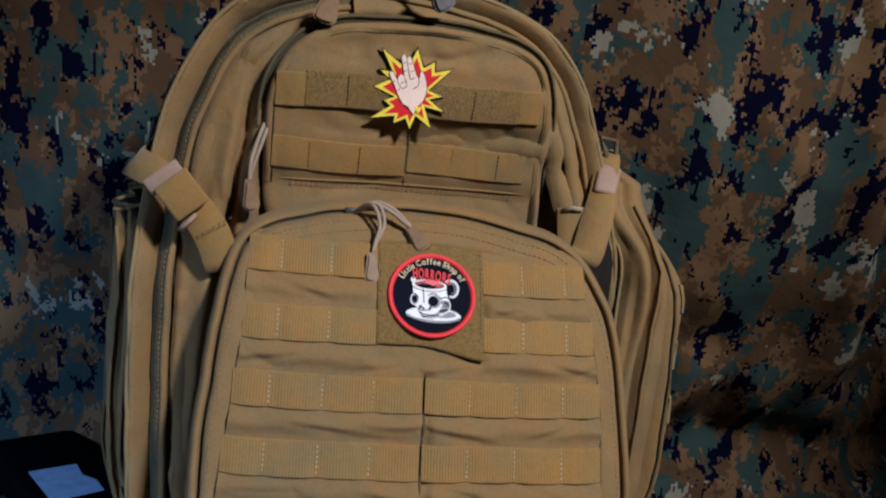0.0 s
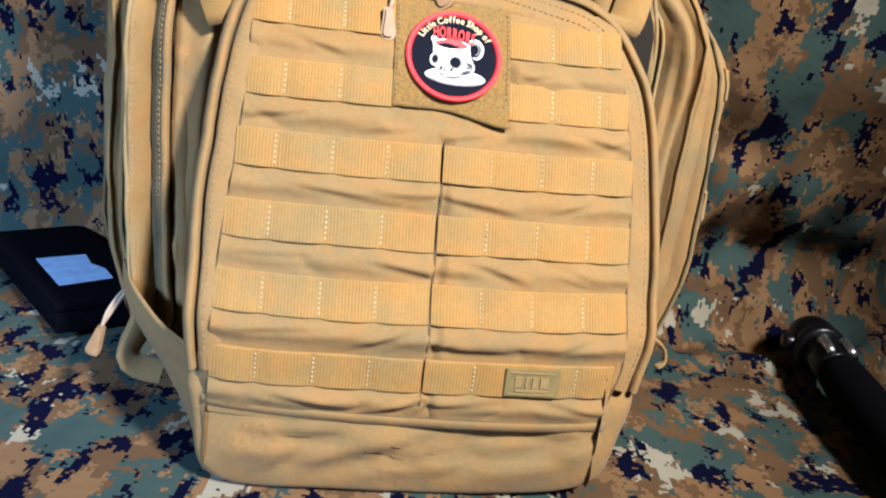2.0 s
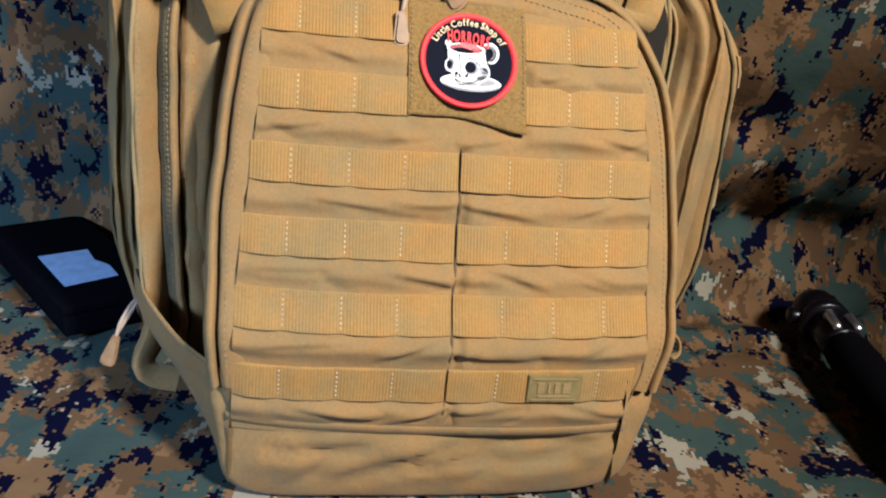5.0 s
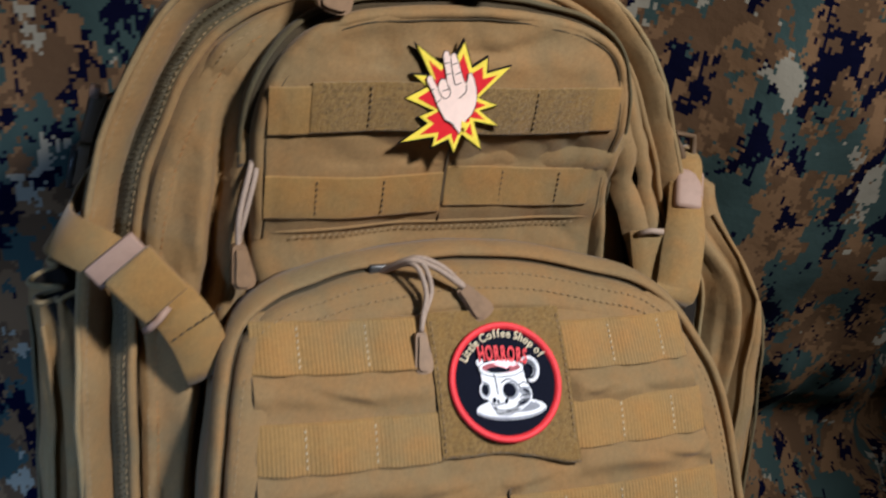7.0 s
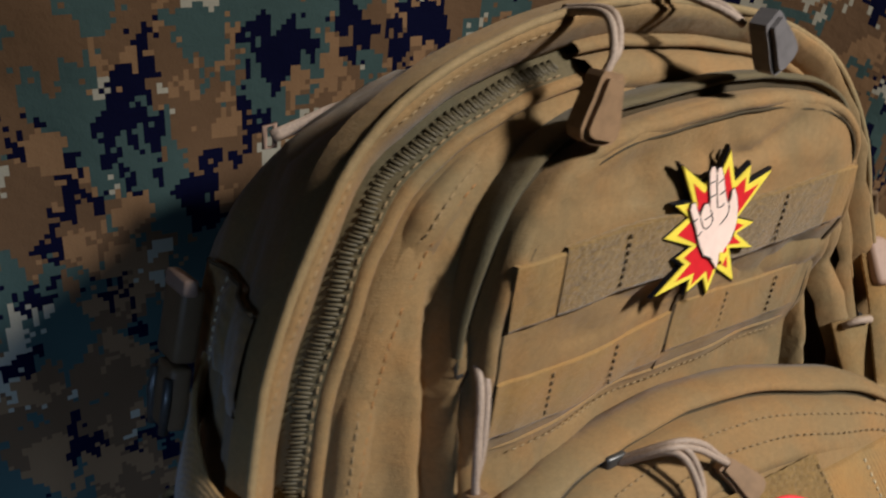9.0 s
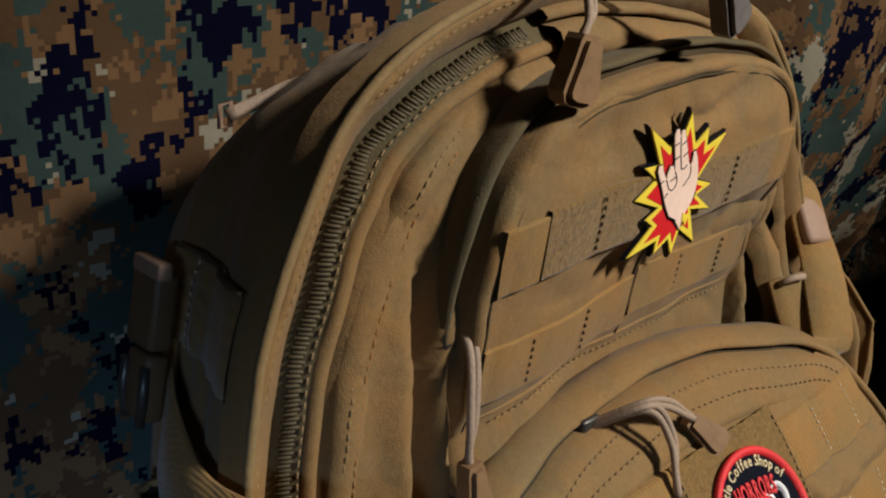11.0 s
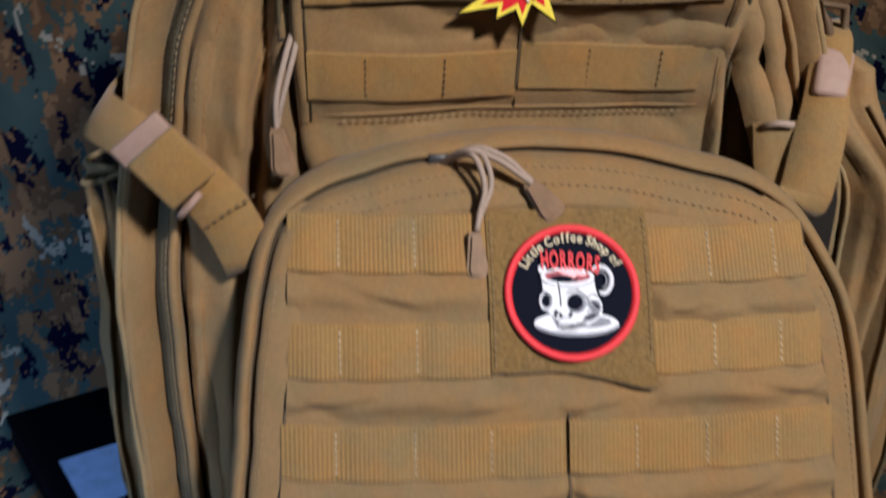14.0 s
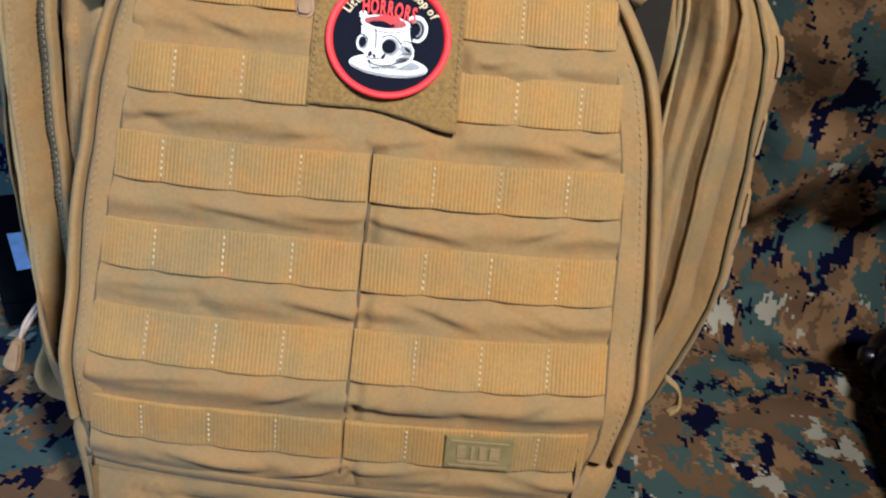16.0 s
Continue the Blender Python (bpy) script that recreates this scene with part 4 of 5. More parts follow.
lw, lrings = wing("side_pocket", [(-0.229, 0.088), (-0.243, 0.080), (-0.254, 0.090), (-0.260, 0.120), (-0.248, 0.165), (-0.205, 0.205)],
                  lambda s: 0.362 - 0.008 * math.sin(s * 7), "gaping tan side pocket with loose folds", 0.0042, foot=0.055, lean=lambda s, z: -0.012 * smooth(0.33, 0.365, z) * smooth(0.3, 0.6, s))
rw, rrings = wing("side_pocket", [(0.176, 0.070), (0.198, 0.060), (0.226, 0.070), (0.251, 0.095), (0.264, 0.130), (0.262, 0.170), (0.225, 0.21)],
                  lambda s: 0.405 + 0.008 * math.sin(s * 3), "full tan side pocket with vertical pleats", 0.0075, cap=(0.150, 0.150), tuck=lambda s, z: (-0.022 * smooth(0.345, 0.395, z) * smooth(0.25, 0.05, s) + 0.008 * bell(z, 0.315, 0.055) * smooth(0.30, 0.12, s), 0.040 * smooth(0.325, 0.405, z) * smooth(0.45, 0.10, s) + 0.022 * bell(z, 0.315, 0.06) * smooth(0.12, 0.0, s)), lean=lambda s, z: -0.08 * smooth(0.28, 0.425, z) ** 1.5 * smooth(0.08, 0.4, s))
for i, (ob, rings) in enumerate(((lw, lrings), (rw, rrings))):
    for s in (16, 38, 63):
        pts = [r[s] + Vector((-0.001 if i == 0 else 0.001, -0.002, 0)) for r in rings[2:-1:3]]
        part("seam_cord", tube("seam_cord", pts, 0.0013, cordura if s != 38 else tape_mat), ob, "vertical bound seam")


# added strip: its near-black colour stands in for deep shade in the slit
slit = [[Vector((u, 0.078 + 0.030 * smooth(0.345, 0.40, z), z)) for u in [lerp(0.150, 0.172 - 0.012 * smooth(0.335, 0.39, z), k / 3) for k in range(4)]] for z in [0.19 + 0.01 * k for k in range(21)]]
part("shade_lining", loft("shade_lining", slit, shade_lining_mat, closed=False), rw, "added near-black strip painting the shade of the slit behind the lower pocket")


# webbing rows round the outside of the full side pocket
def on_wing(rings, i, z):
    """The point of column i of a wing at height z."""
    for a, b in zip(rings, rings[1:]):
        if a[i].z <= z <= b[i].z:
            return a[i].lerp(b[i], (z - a[i].z) / max(1e-6, b[i].z - a[i].z))
    return rings[-1][i].copy()


def wing_row(z0, height):
    cols = list(range(52, 100, 2))
    rows = []
    for k, lift in ((0.0, 0.0), (0.002, 0.0016), (0.04, 0.0019), (0.5, 0.0019), (0.96, 0.0018), (0.998, 0.0015), (1.0, 0.0)):
        row = []
        for i in cols:
            p = on_wing(rrings, i, z0 + height * k + 0.0012 * math.sin(i * 0.4 + z0 * 90))
            d = (on_wing(rrings, i + 1, z0) - on_wing(rrings, i - 1, z0)).normalized()
            out = Vector((d.y, -d.x, 0))
            row.append(p + out * (lift if out.x > 0 else -lift))
        rows.append(row)
    ob = part("webbing_strap", loft("webbing_strap", rows, web_mat, closed=False), pack, "ribbed webbing row sewn round the side pocket")
    for c in (6, 15):
        part("stitching", stitches("stitching", [r[c] + Vector((0.0008, -0.0006, 0)) for r in rows[1:-1]], thread_mat, 0.0031, 0.0020, 0.0010, 0.0007, (1, 0, 0)), ob)


for z0 in (0.292, 0.237, 0.182, 0.128):
    wing_row(z0, 0.027)


# cords and rubber pulls
def zip_pull(loop, tab, turn, label, size=(0.017, 0.007, 0.028), mat=rubber_mat):
    """A doubled cord loop with a moulded rubber end; turn: the pose of the end."""
    ob = part("zip_pull", tube("zip_pull", curve_through(loop, 28), 0.0017, cord_mat), pack, label)
    other = [Vector(p) + Vector((0.0042 * math.sin(math.pi * min(1, i / (len(loop) - 1) + 0.15)), 0.0012, 0.001)) for i, p in enumerate(loop)]
    part("cord", tube("cord", curve_through(other, 28), 0.0016, cord_mat), ob)
    w, d, h = size
    prof = [(-w * 0.24, h / 2), (w * 0.24, h / 2), (w * 0.31, h * 0.42), (w * 0.40, h * 0.12), (w * 0.5, -h * 0.2), (w * 0.49, -h * 0.36), (w * 0.38, -h * 0.46), (w * 0.16, -h / 2), (-w * 0.2, -h * 0.49), (-w * 0.42, -h * 0.43), (-w * 0.5, -h * 0.30), (-w * 0.47, -h * 0.15), (-w * 0.37, h * 0.14), (-w * 0.30, h * 0.42)]
    t = slab("tab", prof, d, mat, -d / 2, None, d * 0.22)
    part("tab", t, ob, "moulded rubber tab", Matrix.Translation(tab) @ turn @ pose(0, 0, 0, 90, 0, 0))
    return ob


zip_pull([(-0.060, 0.070, 0.369), (-0.048, 0.052, 0.378), (-0.042, 0.044, 0.364), (-0.045, 0.038, 0.350), (-0.0465, 0.035, 0.342)], (-0.0475, 0.029, 0.331), pose(0, 0, 0, -18, -4, 0), "cord zip pull hanging over the lower pocket", (0.011, 0.008, 0.024))
zip_pull([(-0.062, 0.072, 0.368), (-0.050, 0.054, 0.380), (-0.034, 0.052, 0.375), (-0.022, 0.050, 0.367), (-0.016, 0.049, 0.363)], (-0.010, 0.046, 0.3545), pose(0, 0, 0, -28, -42, 0), "cord zip pull slanting towards the round patch", (0.014, 0.008, 0.024))
zip_pull([(-0.137, 0.078, 0.440), (-0.141, 0.068, 0.430), (-0.147, 0.062, 0.408), (-0.148, 0.062, 0.395), (-0.1475, 0.062, 0.389)], (-0.146, 0.061, 0.378), pose(0, 0, 0, 0, -8, 0), "cord zip pull beside the upper pocket", (0.013, 0.009, 0.026))
zip_pull([(-0.086, 0.090, 0.562), (-0.085, 0.068, 0.562), (-0.087, 0.061, 0.550), (-0.091, 0.060, 0.543), (-0.092, 0.059, 0.540)], (-0.0965, 0.057, 0.531), pose(0, 0, 0, 4, 12, 0), "cord zip pull over the top of the main zip", (0.019, 0.010, 0.026))
zip_pull([(-0.046, 0.092, 0.563), (-0.036, 0.080, 0.567), (-0.026, 0.068, 0.562), (-0.020, 0.063, 0.558), (-0.016, 0.061, 0.555)], (-0.010, 0.051, 0.549), pose(0, 0, 0, 8, -40, 0), "second cord zip pull over the top of the main zip", (0.018, 0.010, 0.026), grey_rubber)
zip_pull([(-0.232, 0.10, 0.085), (-0.240, 0.085, 0.088), (-0.249, 0.075, 0.075), (-0.252, 0.072, 0.066), (-0.253, 0.071, 0.062)], (-0.257, 0.068, 0.050), pose(0, 0, 0, 0, 18, 0), "cord zip pull low on the side pocket", (0.012, 0.008, 0.026))
part("zip_slider", block("zip_slider", (0.0065, 0.006, 0.012), nickel_mat, 0.3, pose(-0.1432, 0.0790, 0.4365, 0, 0, 0)), upper, "small metal zip slider")
part("zip_slider", block("zip_slider", (0.012, 0.006, 0.007), nickel_mat, 0.25, pose(-0.063, 0.074, 0.369, 0, 0, 0)), lower, "small metal zip slider")

# compression straps with buckles
sl = part("compression_strap", ribbon("compression_strap", [(-0.200, 0.178, 0.420), (-0.226, 0.145, 0.408), (-0.240, 0.106, 0.396), (-0.239, 0.074, 0.396), (-0.222, 0.054, 0.391), (-0.196, 0.050, 0.374), (-0.175, 0.050, 0.348), (-0.163, 0.052, 0.318)],
                                      [(0.2, 0.2, 0.95), (0.2, 0.1, 0.97), (0.25, 0, 0.96), (0.45, 0, 0.88), (0.72, 0.1, 0.65), (0.77, 0.1, 0.62), (0.85, 0.1, 0.45), (0.9, 0.1, 0.2)], lambda k: 0.026 + 0.003 * smooth(0.72, 0.86, k), 0.0024, strap_mat, 34), pack, "folded webbing compression strap")
part("buckle", block("buckle", (0.031, 0.006, 0.014), plastic_mat, 0.25, pose(-0.212, 0.047, 0.388) @ pose(0, 0, 0, 0, -40, 0)), sl, "pale beige plastic buckle")
part("strap_fold", block("strap_fold", (0.030, 0.0070, 0.031), strap_mat, 0.3, pose(-0.1975, 0.0395, 0.3765) @ pose(0, 0, 0, 0, -40, 4)), sl, "folded webbing tab")
part("glide_bar", tube("glide_bar", [Vector((-0.1985, 0.050, 0.3475)), Vector((-0.1960, 0.045, 0.3505)), Vector((-0.1915, 0.044, 0.3555)), Vector((-0.1865, 0.047, 0.3610))], 0.0022, plastic_mat), sl, "beige plastic glide bar")
part("stitching", stitches("stitching", [Vector((-0.186, 0.041, 0.343)), Vector((-0.172, 0.041, 0.353)), Vector((-0.158, 0.041, 0.362))], thread_dark, 0.004, 0.003, 0.001), sl)
sr = part("compression_strap", ribbon("compression_strap", [(0.164, 0.118, 0.436), (0.162, 0.098, 0.430), (0.158, 0.088, 0.412), (0.153, 0.076, 0.392), (0.145, 0.064, 0.368), (0.139, 0.057, 0.350), (0.134, 0.062, 0.344), (0.131, 0.074, 0.362), (0.131, 0.084, 0.386)],
                                      (0.9, -0.36, 0.16), lambda k: 0.022 + 0.006 * smooth(0.2, 0.5, k), 0.0024, strap_mat, 40), pack, "wide folded webbing compression strap")
part("buckle", block("buckle", (0.020, 0.009, 0.029), plastic_mat, 0.35, pose(0.1605, 0.0880, 0.4120) @ pose(0, 0, 0, -34, 8, -16)), sr, "pale pinkish plastic buckle")
part("loop_ring", tube("loop_ring", [Vector((0.154, 0.103, 0.450)), Vector((0.170, 0.104, 0.447)), Vector((0.172, 0.102, 0.426)), Vector((0.165, 0.101, 0.423)), Vector((0.160, 0.102, 0.439))], 0.0026, dark_plastic, True), sr, "brown plastic loop")
part("slider_bar", tube("slider_bar", [Vector((0.122, 0.084, 0.383)), Vector((0.129, 0.079, 0.3865)), Vector((0.137, 0.077, 0.386))], 0.0021, cord_mat), sr, "small pale slider bar")
part("strap_tail", ribbon("strap_tail", [(0.206, 0.040, 0.094), (0.216, 0.038, 0.086), (0.217, 0.035, 0.075), (0.210, 0.032, 0.070)], (0, 1, 0.1), 0.007, 0.0018, strap_mat, 16), sr, "loose webbing tail near the base")
part("shoulder_strap", ribbon("shoulder_strap", [(-0.105, 0.19, 0.516), (-0.125, 0.195, 0.516), (-0.145, 0.200, 0.509), (-0.157, 0.203, 0.505)], (0, 0.3, 1), 0.006, 0.003, cord_mat, 12), main, "pale cord loop at the back")
part("clip", tube("clip", [Vector((-0.155, 0.203, 0.511)), Vector((-0.160, 0.203, 0.510)), Vector((-0.160, 0.205, 0.500)), Vector((-0.155, 0.205, 0.500))], 0.0013, plastic_mat, True), main, "small pale clip")
# side webbing and release buckle
def on_gusset(k, z):
    """The point of ring k of the gusset, on its near side, at height z."""
    ring = [q for q in GUSSET[k][:70] if q.x < -0.08]
    for a, b in zip(ring, ring[1:]):
        if a.z <= z <= b.z:
            return a.lerp(b, (z - a.z) / max(1e-6, b.z - a.z))
    return ring[-1].copy()


strip = []
for h, lift in ((0.0, 0.0), (0.0005, 0.0026), (0.009, 0.0030), (0.018, 0.0030), (0.027, 0.0030), (0.0355, 0.0026), (0.036, 0.0)):
    strip.append([on_gusset(k, 0.428 + h) + Vector((-0.93, 0, 0.36)) * (lift + 0.0012) for k in range(1, 15)])
sw = part("side_webbing", loft("side_webbing", strip, web_mat, closed=False), main, "ribbed webbing on the side")
part("stitching", stitches("stitching", [row[9] + Vector((-0.0012, 0, 0.0004)) for row in strip[1:-1]], thread_mat, 0.0036, 0.0024, 0.0008, 0.0006, (-1, 0, 0)), sw)
part("seam_cord", tube("seam_cord", [p + Vector((-0.0006, 0, 0.0010)) for p in strip[-2]], 0.0009, thread_dark), sw, "dark upper edge")
bk = part("release_buckle", block("release_buckle", (0.010, 0.020, 0.030), dark_plastic, 0.25, pose(-0.222, 0.155, 0.448, 0, 14, 0)), pack, "brown plastic side-release buckle")
part("prong_part", block("prong_part", (0.009, 0.017, 0.026), dark_plastic, 0.25, pose(-0.230, 0.152, 0.420, 0, 14, 0)), bk)
part("buckle_bar", block("buckle_bar", (0.006, 0.022, 0.007), plastic_mat, 0.3, pose(-0.2205, 0.154, 0.464, 0, 14, 0)), bk, "paler web bar")
for dv in (-0.0075, 0.0075):
    part("prong", tube("prong", [Vector((-0.2325, 0.152 + dv, 0.430)), Vector((-0.2350, 0.152 + dv * 1.1, 0.420)), Vector((-0.2368, 0.152 + dv * 0.8, 0.407))], 0.0021, nickel_mat), bk, "shiny release prong")


# ---- patches ----
def frame_on(u, v, z, up, roll):
    """A pose whose z axis stands out of the cloth, y along up."""
    y = Vector(up).normalized()
    out = Vector((0, -1, 0))
    out = (out - y * out.dot(y)).normalized()
    x = y.cross(out)
    m = Matrix.Identity(4)
    for i, a in enumerate((x, y, out)):
        for j in range(3):
            m[j][i] = a[j]
    m.translation = (u, v, z)
    return pack.matrix_basis @ m @ pose(0, 0, 0, 0, 0, roll)


def local(pts, cx, cy, k):
    return [((x - cx) * k, (cy - y) * k) for x, y in pts]


def grown_from(poly, w):
    """The outline pushed out by w along its corner normals."""
    n = len(poly)
    area = sum(poly[i][0] * poly[(i + 1) % n][1] - poly[(i + 1) % n][0] * poly[i][1] for i in range(n))
    turn = 1 if area > 0 else -1
    out = []
    for i in range(n):
        d = (Vector(poly[(i + 1) % n]) - Vector(poly[i - 1])).normalized()
        out.append((poly[i][0] + d.y * turn * w, poly[i][1] - d.x * turn * w))
    return out


def starburst():
    top = new("starburst_patch")
    top.matrix_basis = frame_on(-0.0235, 0.0592, 0.4735, (0, -0.10, 1), 5.5)
    tagged(top, "yellow and red starburst patch with a peach emblem", "patch")
    star = [(172, 85), (270, 165), (290, 150), (330, 150), (366, 85), (398, 190), (462, 155), (460, 215), (560, 195), (425, 310), (505, 345), (430, 360), (512, 430), (405, 400), (440, 520),
            (355, 450), (322, 525), (300, 465), (232, 490), (240, 450), (105, 460), (215, 395), (180, 365), (240, 345), (125, 288), (215, 250), (160, 200), (228, 208)]
    k = 0.000146
    s = local(star, 338, 308, k)

    def grown(f, add):
        out = []
        for x, y in s:
            r = math.hypot(x, y)
            g = (r * f + add) / r
            out.append((x * g, y * g))
        return out

    def inset(poly, w):
        """The outline drawn in by w, tips drawn in further as their angle narrows."""
        n, out = len(poly), []
        area = sum(poly[i][0] * poly[(i + 1) % n][1] - poly[(i + 1) % n][0] * poly[i][1] for i in range(n))
        turn = 1 if area > 0 else -1
        for i in range(n):
            p, a, b = Vector(poly[i]), Vector(poly[i - 1]), Vector(poly[(i + 1) % n])
            d1, d2 = (p - a).normalized(), (b - p).normalized()
            n1, n2 = Vector((-d1.y, d1.x)) * turn, Vector((-d2.y, d2.x)) * turn
            mid = (n1 + n2).normalized()
            far = w / max(0.12, mid.dot(n1))
            tip = (d1.x * d2.y - d1.y * d2.x) * turn > 0
            far = min(far, 0.62 * min((p - a).length, (b - p).length)) if tip else min(far, w * 1.25)
            out.append(tuple(p + mid * far))
        return out

    part("black_base", slab("black_base", grown(1.02, 0.0013), 0.0026, ink_mat, -0.0040, None, 0.0005), top, "black rubber base with a thick edge")
    part("yellow_star", slab("yellow_star", s, 0.0008, yellow_mat, -0.0014, None, 0.0002), top, "yellow outline star")
    part("red_star", slab("red_star", inset(s, 0.0029), 0.0006, scarlet_mat, -0.0010), top, "red inner star")
    em = [(250, 318), (238, 285), (222, 250), (209, 222), (213, 206), (228, 207), (240, 232), (254, 258), (258, 238), (268, 221), (284, 224), (293, 244), (288, 205), (280, 160), (276, 130), (283, 114),
          (297, 117), (306, 142), (311, 126), (324, 124), (338, 160), (350, 200), (360, 230), (371, 248), (378, 232), (380, 210), (392, 206), (404, 230), (414, 268), (416, 305), (410, 340), (398, 368),
          (372, 392), (352, 420), (344, 446), (330, 425), (314, 405), (284, 385), (264, 350)]
    part("emblem_outline", slab("emblem_outline", grown_from(local(em, 338, 308, k), 0.00055), 0.0004, ink_mat, -0.0003), top, "thin black outline")
    part("emblem", slab("emblem", local(em, 338, 308, k), 0.0007, peach_mat, -0.0002, None, 0.00015), top, "plain peach-coloured emblem")
    part("yellow_flash", slab("yellow_flash", local([(352, 392), (372, 404), (392, 398), (378, 425), (366, 440), (360, 420), (350, 425)], 338, 308, k), 0.0003, yellow_mat, 0.0005), top)
    for a in ([(306, 142), (312, 190), (322, 242)], [(254, 258), (268, 290), (284, 300), (302, 290), (305, 268), (293, 244)], [(371, 248), (370, 278), (340, 302)], [(284, 385), (304, 396), (320, 408)], [(410, 340), (398, 368)],
              [(322, 244), (338, 246), (350, 238)], [(282, 162), (300, 158)], [(289, 205), (308, 200)], [(316, 168), (335, 161)], [(327, 207), (347, 199)], [(226, 262), (240, 256)], [(272, 268), (300, 262)], [(250, 312), (264, 302)]):
        pts = [Vector((x, y, 0.00052)) for x, y in local(a, 338, 308, k)]
        part("dark_line", tube("dark_line", curve_through(pts, 8), 0.00030, ink_mat, n=5), top)


def glyphs(name, text, size, mat, place, thick=0.0004, bold=0.0):
    """Letters set one by one; place(i, x) gives the pose of the letter whose middle is x along the line."""
    fc = bpy.data.curves.new("letters", "FONT")
    bm = bmesh.new()
    widths, meshes = [], []
    for ch in text:
        fc.body = ch if ch != " " else "i"
        fc.size, fc.extrude, fc.resolution_u, fc.align_x, fc.offset = size, thick, 3, "CENTER", bold
        ob = bpy.data.objects.new("letters", fc)
        me = bpy.data.meshes.new_from_object(ob)
        xs = [v.co.x for v in me.vertices]
        widths.append((max(xs) - min(xs)) + size * 0.09)
        meshes.append(me if ch != " " else None)
        bpy.data.objects.remove(ob)
    x = -sum(widths) / 2
    for i, (me, w) in enumerate(zip(meshes, widths)):
        if me:
            me.transform(place(i, x + w / 2))
            bm.from_mesh(me)
        x += w
    out = bpy.data.meshes.new(name)
    bm.to_mesh(out)
    bm.free()
    out.materials.append(mat)
    return out


def round_patch():
    top = new("round_patch")
    top.matrix_basis = frame_on(0.0015, 0.0175, 0.3140, (0, 0.62, 1), 5.0)
    tagged(top, "round black patch with red border and white skull cup", "patch")
    R = 0.0352
    part("disc", slab("disc", ellipse(0, 0, R - 0.003, R - 0.003, n=64), 0.0022, navy_mat, -0.002), top, "black woven disc")
    ring = [Vector((math.cos(q) * (R - 0.0018), math.sin(q) * (R - 0.0018), 0.0)) for q in (math.tau * i / 72 for i in range(72))]
    part("border", tube("border", ring, 0.0026, red_mat, True, 10, 0.75), top, "thick red stitched border")
    k = 0.0001437
    L = lambda pts: local(pts, 312, 305, k)

    def piece(name, pts, thick, mat, z0, label="", soft_edge=0.0):
        return part(name, slab(name, L(pts), thick, mat, z0, None, soft_edge), top, label)

    piece("saucer", ellipse(311, 419, 154, 44, 7), 0.0005, white_mat, 0.0002, "white saucer", 0.0001)
    piece("saucer_line", ellipse(311, 424, 148, 38, 7), 0.0001, grey_mat, 0.0007)
    piece("saucer_top", ellipse(311, 416, 146, 36, 7), 0.0001, white_mat, 0.0008)
    piece("saucer_shade", ellipse(352, 416, 86, 22, 7), 0.0001, grey_mat, 0.0009)
    cup = [(204, 228), (207, 262), (206, 292), (192, 305), (186, 330), (192, 352), (214, 364), (226, 384), (232, 408), (248, 428), (268, 437), (300, 432), (348, 430), (392, 408), (410, 384), (412, 358), (402, 330), (396, 300), (397, 262)]
    piece("cup", cup, 0.0006, white_mat, 0.0009, "white skull-shaped cup", 0.0002)
    piece("cup_ear", ellipse(214, 212, 15, 18, -10), 0.0006, white_mat, 0.0009)
    piece("cup_rim", ellipse(301, 247, 97, 32, 7), 0.0004, white_mat, 0.0014, "white rim")
    piece("drink", ellipse(301, 246, 84, 23, 7), 0.0002, maroon_mat, 0.0018, "dark red drink")
    piece("drink_shade", ellipse(286, 254, 52, 13, 7), 0.0001, navy_mat, 0.0020)
    piece("drip", [(262, 222), (300, 214), (352, 228), (372, 246), (352, 252), (338, 244), (322, 256), (306, 246), (288, 240)], 0.0003, scarlet_mat, 0.0021, "red drip running from the letters")
    handle = [Vector((x, y, 0.0012)) for x, y in L([(392, 240), (412, 226), (440, 232), (458, 262), (452, 298), (430, 320), (408, 316)])]
    part("handle", tube("handle", curve_through(handle, 24), 0.0016, white_mat, squash=0.5), top, "white cup handle")
    inner = [Vector((x, y, 0.0019)) for x, y in L([(404, 250), (424, 244), (440, 264), (436, 292), (420, 304)])]
    part("handle_line", tube("handle_line", curve_through(inner, 16), 0.0005, grey_mat, n=5), top)
    piece("shade_spot", ellipse(320, 345, 36, 37), 0.0002, grey_mat, 0.00140)
    piece("shade_spot", ellipse(214, 326, 20, 28, 6), 0.0002, grey_mat, 0.00140)
    piece("shade_spot", [(352, 352), (372, 338), (404, 344), (408, 372), (392, 402), (360, 416), (330, 412), (346, 392), (372, 380)], 0.0002, grey_mat, 0.00142)
    for e in (ellipse(315, 343, 28, 29), ellipse(211, 324, 15, 22, 6), ellipse(240, 372, 8, 12, 20), ellipse(256, 380, 6, 9, -20), ellipse(292, 384, 7, 13, 35), ellipse(388, 358, 16, 6, 40), ellipse(364, 402, 22, 5, -12), ellipse(238, 404, 9, 5, 40)):
        piece("dark_spot", e, 0.0002, navy_mat, 0.00155)
    for i in range(9):
        x, y = 240 + i * 11, 412 + 14 * math.sin(i * 0.36)
        piece("tooth_line", [(x, y), (x + 3, y), (x + 3, y + 17), (x, y + 17)], 0.0002, navy_mat, 0.00156)
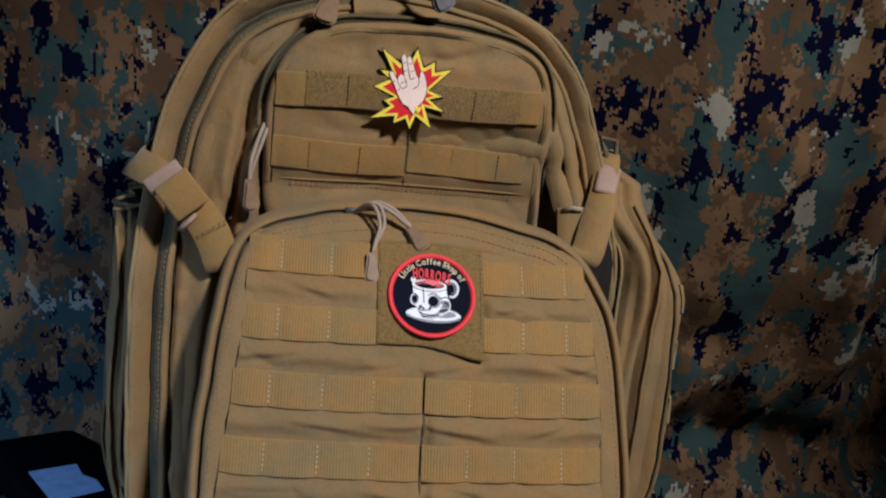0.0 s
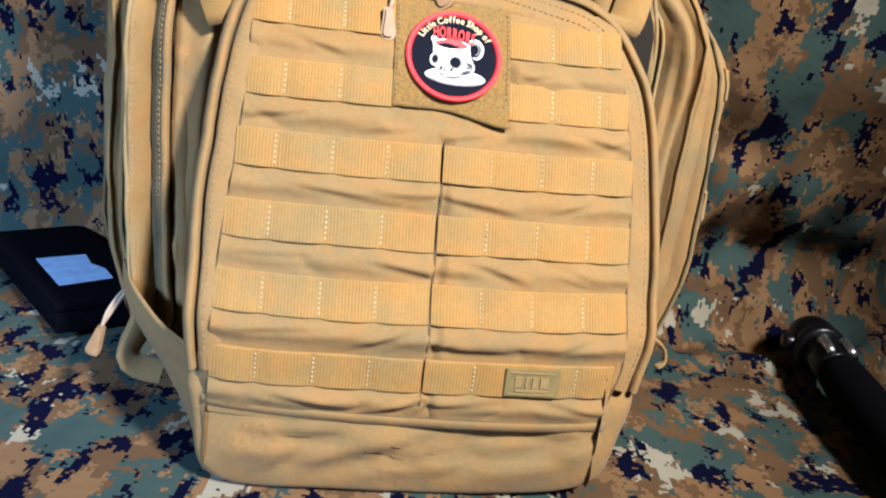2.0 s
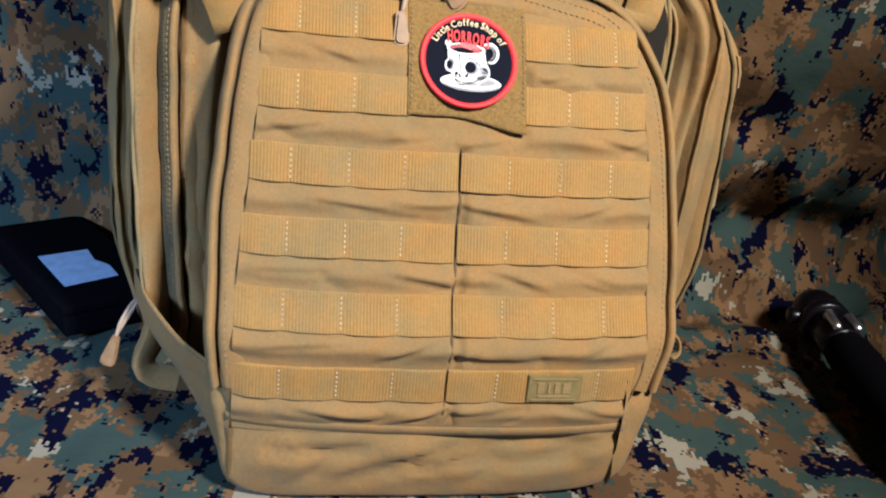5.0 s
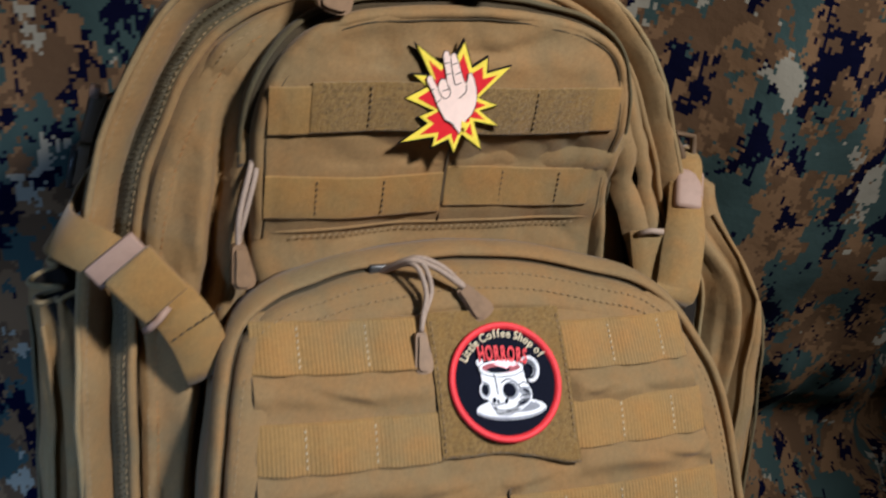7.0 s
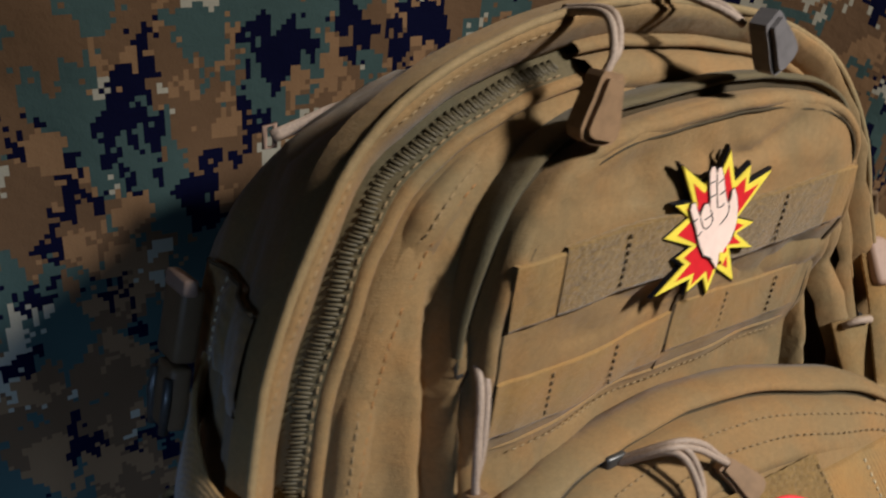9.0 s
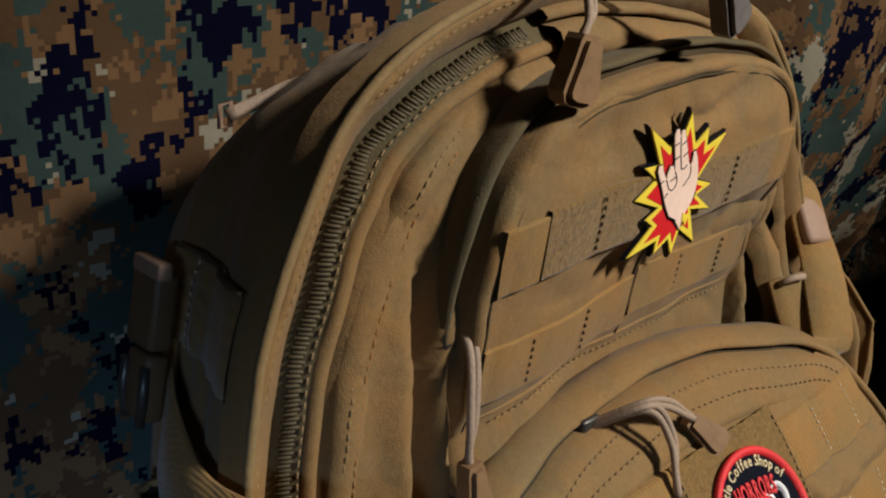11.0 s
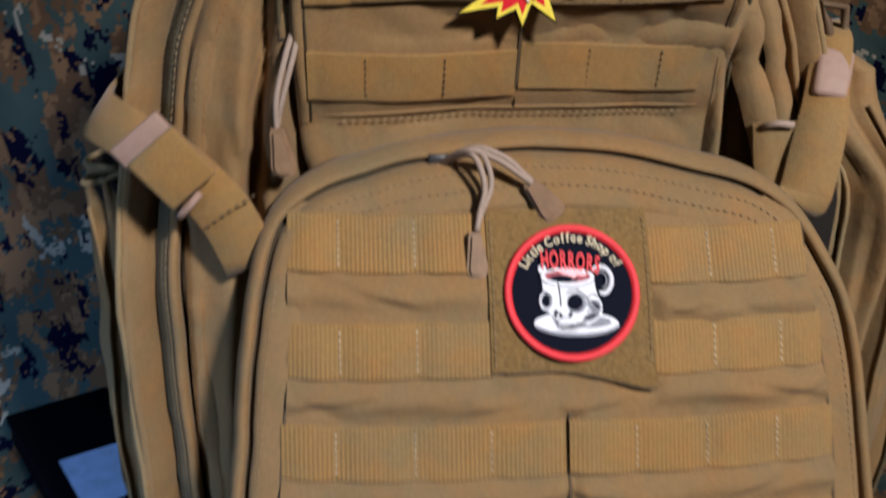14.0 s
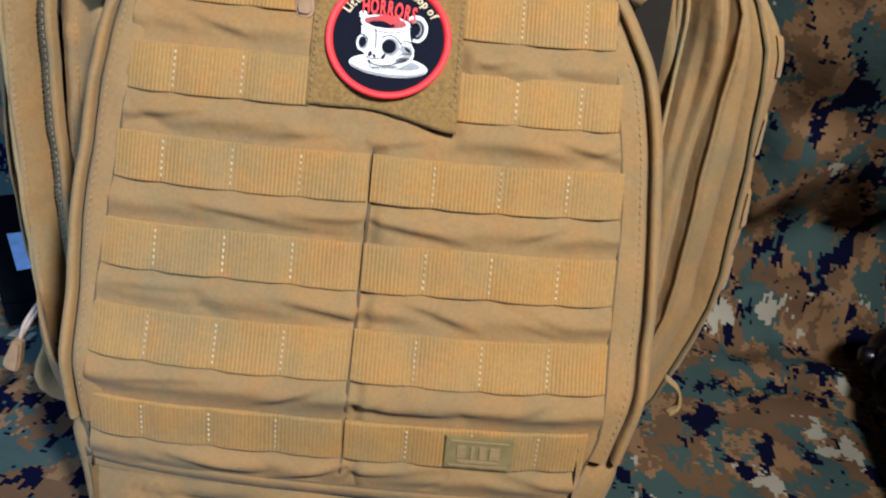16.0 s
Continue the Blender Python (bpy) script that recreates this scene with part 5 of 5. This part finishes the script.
    for a in ([(236, 404), (262, 416), (300, 420), (346, 412)], [(262, 262), (264, 300), (262, 350)], [(286, 308), (318, 296), (350, 316), (366, 346)], [(206, 292), (222, 298), (234, 318)], [(226, 384), (250, 392), (280, 390)], [(248, 428), (300, 426), (348, 424)],
              [(360, 330), (384, 320), (400, 330)], [(352, 380), (378, 372), (402, 376)], [(340, 398), (366, 392), (394, 392)]):
        part("dark_line", tube("dark_line", curve_through([Vector((x, y, 0.00152)) for x, y in L(a)], 10), 0.00042, ink_mat, n=5), top)
    part("rim_line", tube("rim_line", [Vector((x, y, 0.0016)) for x, y in L(ellipse(301, 250, 100, 35, 7, 40))], 0.00026, ink_mat, True, 5), top)

    def arc(i, x):
        r = 0.0264
        a = -x * 0.86 / r + radians(85)
        return pose(r * math.cos(a), r * math.sin(a), 0.0006, 0, 0, math.degrees(a) - 90) @ Matrix.Diagonal((0.86, 1, 1, 1))

    part("lettering", glyphs("lettering", "Little Coffee Shop of", 0.0072, gold_mat, arc, 0.0004, 0.00008), top, "gold lettering")
    part("lettering", glyphs("lettering", "HORRORS", 0.0126, red_mat, lambda i, x: pose(x * 0.47 + 0.0002, 0.0122 - 1.2 * x * x - 0.10 * x, 0.0024, 0, 0, -7 - x * 180) @ Matrix.Diagonal((0.47, 1, 1, 1)), 0.0004, 0.00030), top, "red dripping lettering")


starburst()
round_patch()


# ---- things on the cloth ----
def card_box():
    top = new("cardboard_box")
    top.matrix_basis = pose(-0.358, 0.952, 0.0, 0, 0, -50)
    tagged(top, "black cardboard box with a label on top, painted with a pale blue reflection", "box")
    w, d, h = 0.225, 0.098, 0.032
    part("body", block("body", (w, d, h - 0.006), card_mat, 0.08, pose(0, 0, (h - 0.006) / 2)), top)
    lid = part("lid", block("lid", (w + 0.004, d + 0.004, 0.010), card_mat, 0.2, pose(0, 0, h - 0.004)), top, "shallow black lid")
    # label whose pale blue paints the bluish reflection lying on it
    part("label", slab("label", [(-0.010, -0.032), (0.072, -0.034), (0.068, 0.020), (0.040, 0.022), (0.022, 0.014), (-0.008, 0.018)], 0.0008, paper_mat, h + 0.0012), lid, "glossy label, bluish window reflection painted into its colour")


def gadget():
    top = new("flashlight")
    top.matrix_basis = look((0.447, 0.985, 0.030), (0.436, 0.60, 0.024)) @ Matrix.Scale(0.8, 4)
    tagged(top, "black plastic flashlight with domed head and chrome clips, lying down", "flashlight")

    def turned(name, prof, mat, n=32):
        return loft(name, [[Vector((r * math.cos(q), r * math.sin(q), -z)) for q in (math.tau * i / n for i in range(n))] for r, z in prof], mat, cap="both")

    part("body", turned("body", [(0.020, 0.096), (0.027, 0.104), (0.029, 0.13), (0.030, 0.20), (0.029, 0.38), (0.026, 0.39)], grip_mat), top, "thick black grip")
    part("head", turned("head", [(0.004, -0.034), (0.016, -0.033), (0.026, -0.027), (0.031, -0.016), (0.033, 0.0), (0.031, 0.014), (0.025, 0.02)], black_mat), top, "glossy domed head")
    part("ring", turned("ring", [(0.030, 0.018), (0.034, 0.021), (0.034, 0.034), (0.030, 0.037)], black_mat), top, "ridged ring behind the head")
    part("collar", turned("collar", [(0.022, 0.034), (0.026, 0.038), (0.026, 0.094), (0.023, 0.098)], black_mat), top, "narrow collar")
    for x in (-0.013, 0.014):
        part("chrome_clip", tube("chrome_clip", [Vector((x, 0.024, -0.058)), Vector((x, 0.028, -0.062)), Vector((x, 0.028, -0.092)), Vector((x, 0.025, -0.098))], 0.0056, chrome_mat), top, "chrome clip")
    part("side_button", turned("side_button", [(0.010, -0.005), (0.011, 0.0), (0.011, 0.012), (0.009, 0.015)], black_mat), top, "black side button").matrix_basis = pose(0.030, 0.0, -0.012, 0, -90, 0)


card_box()
gadget()
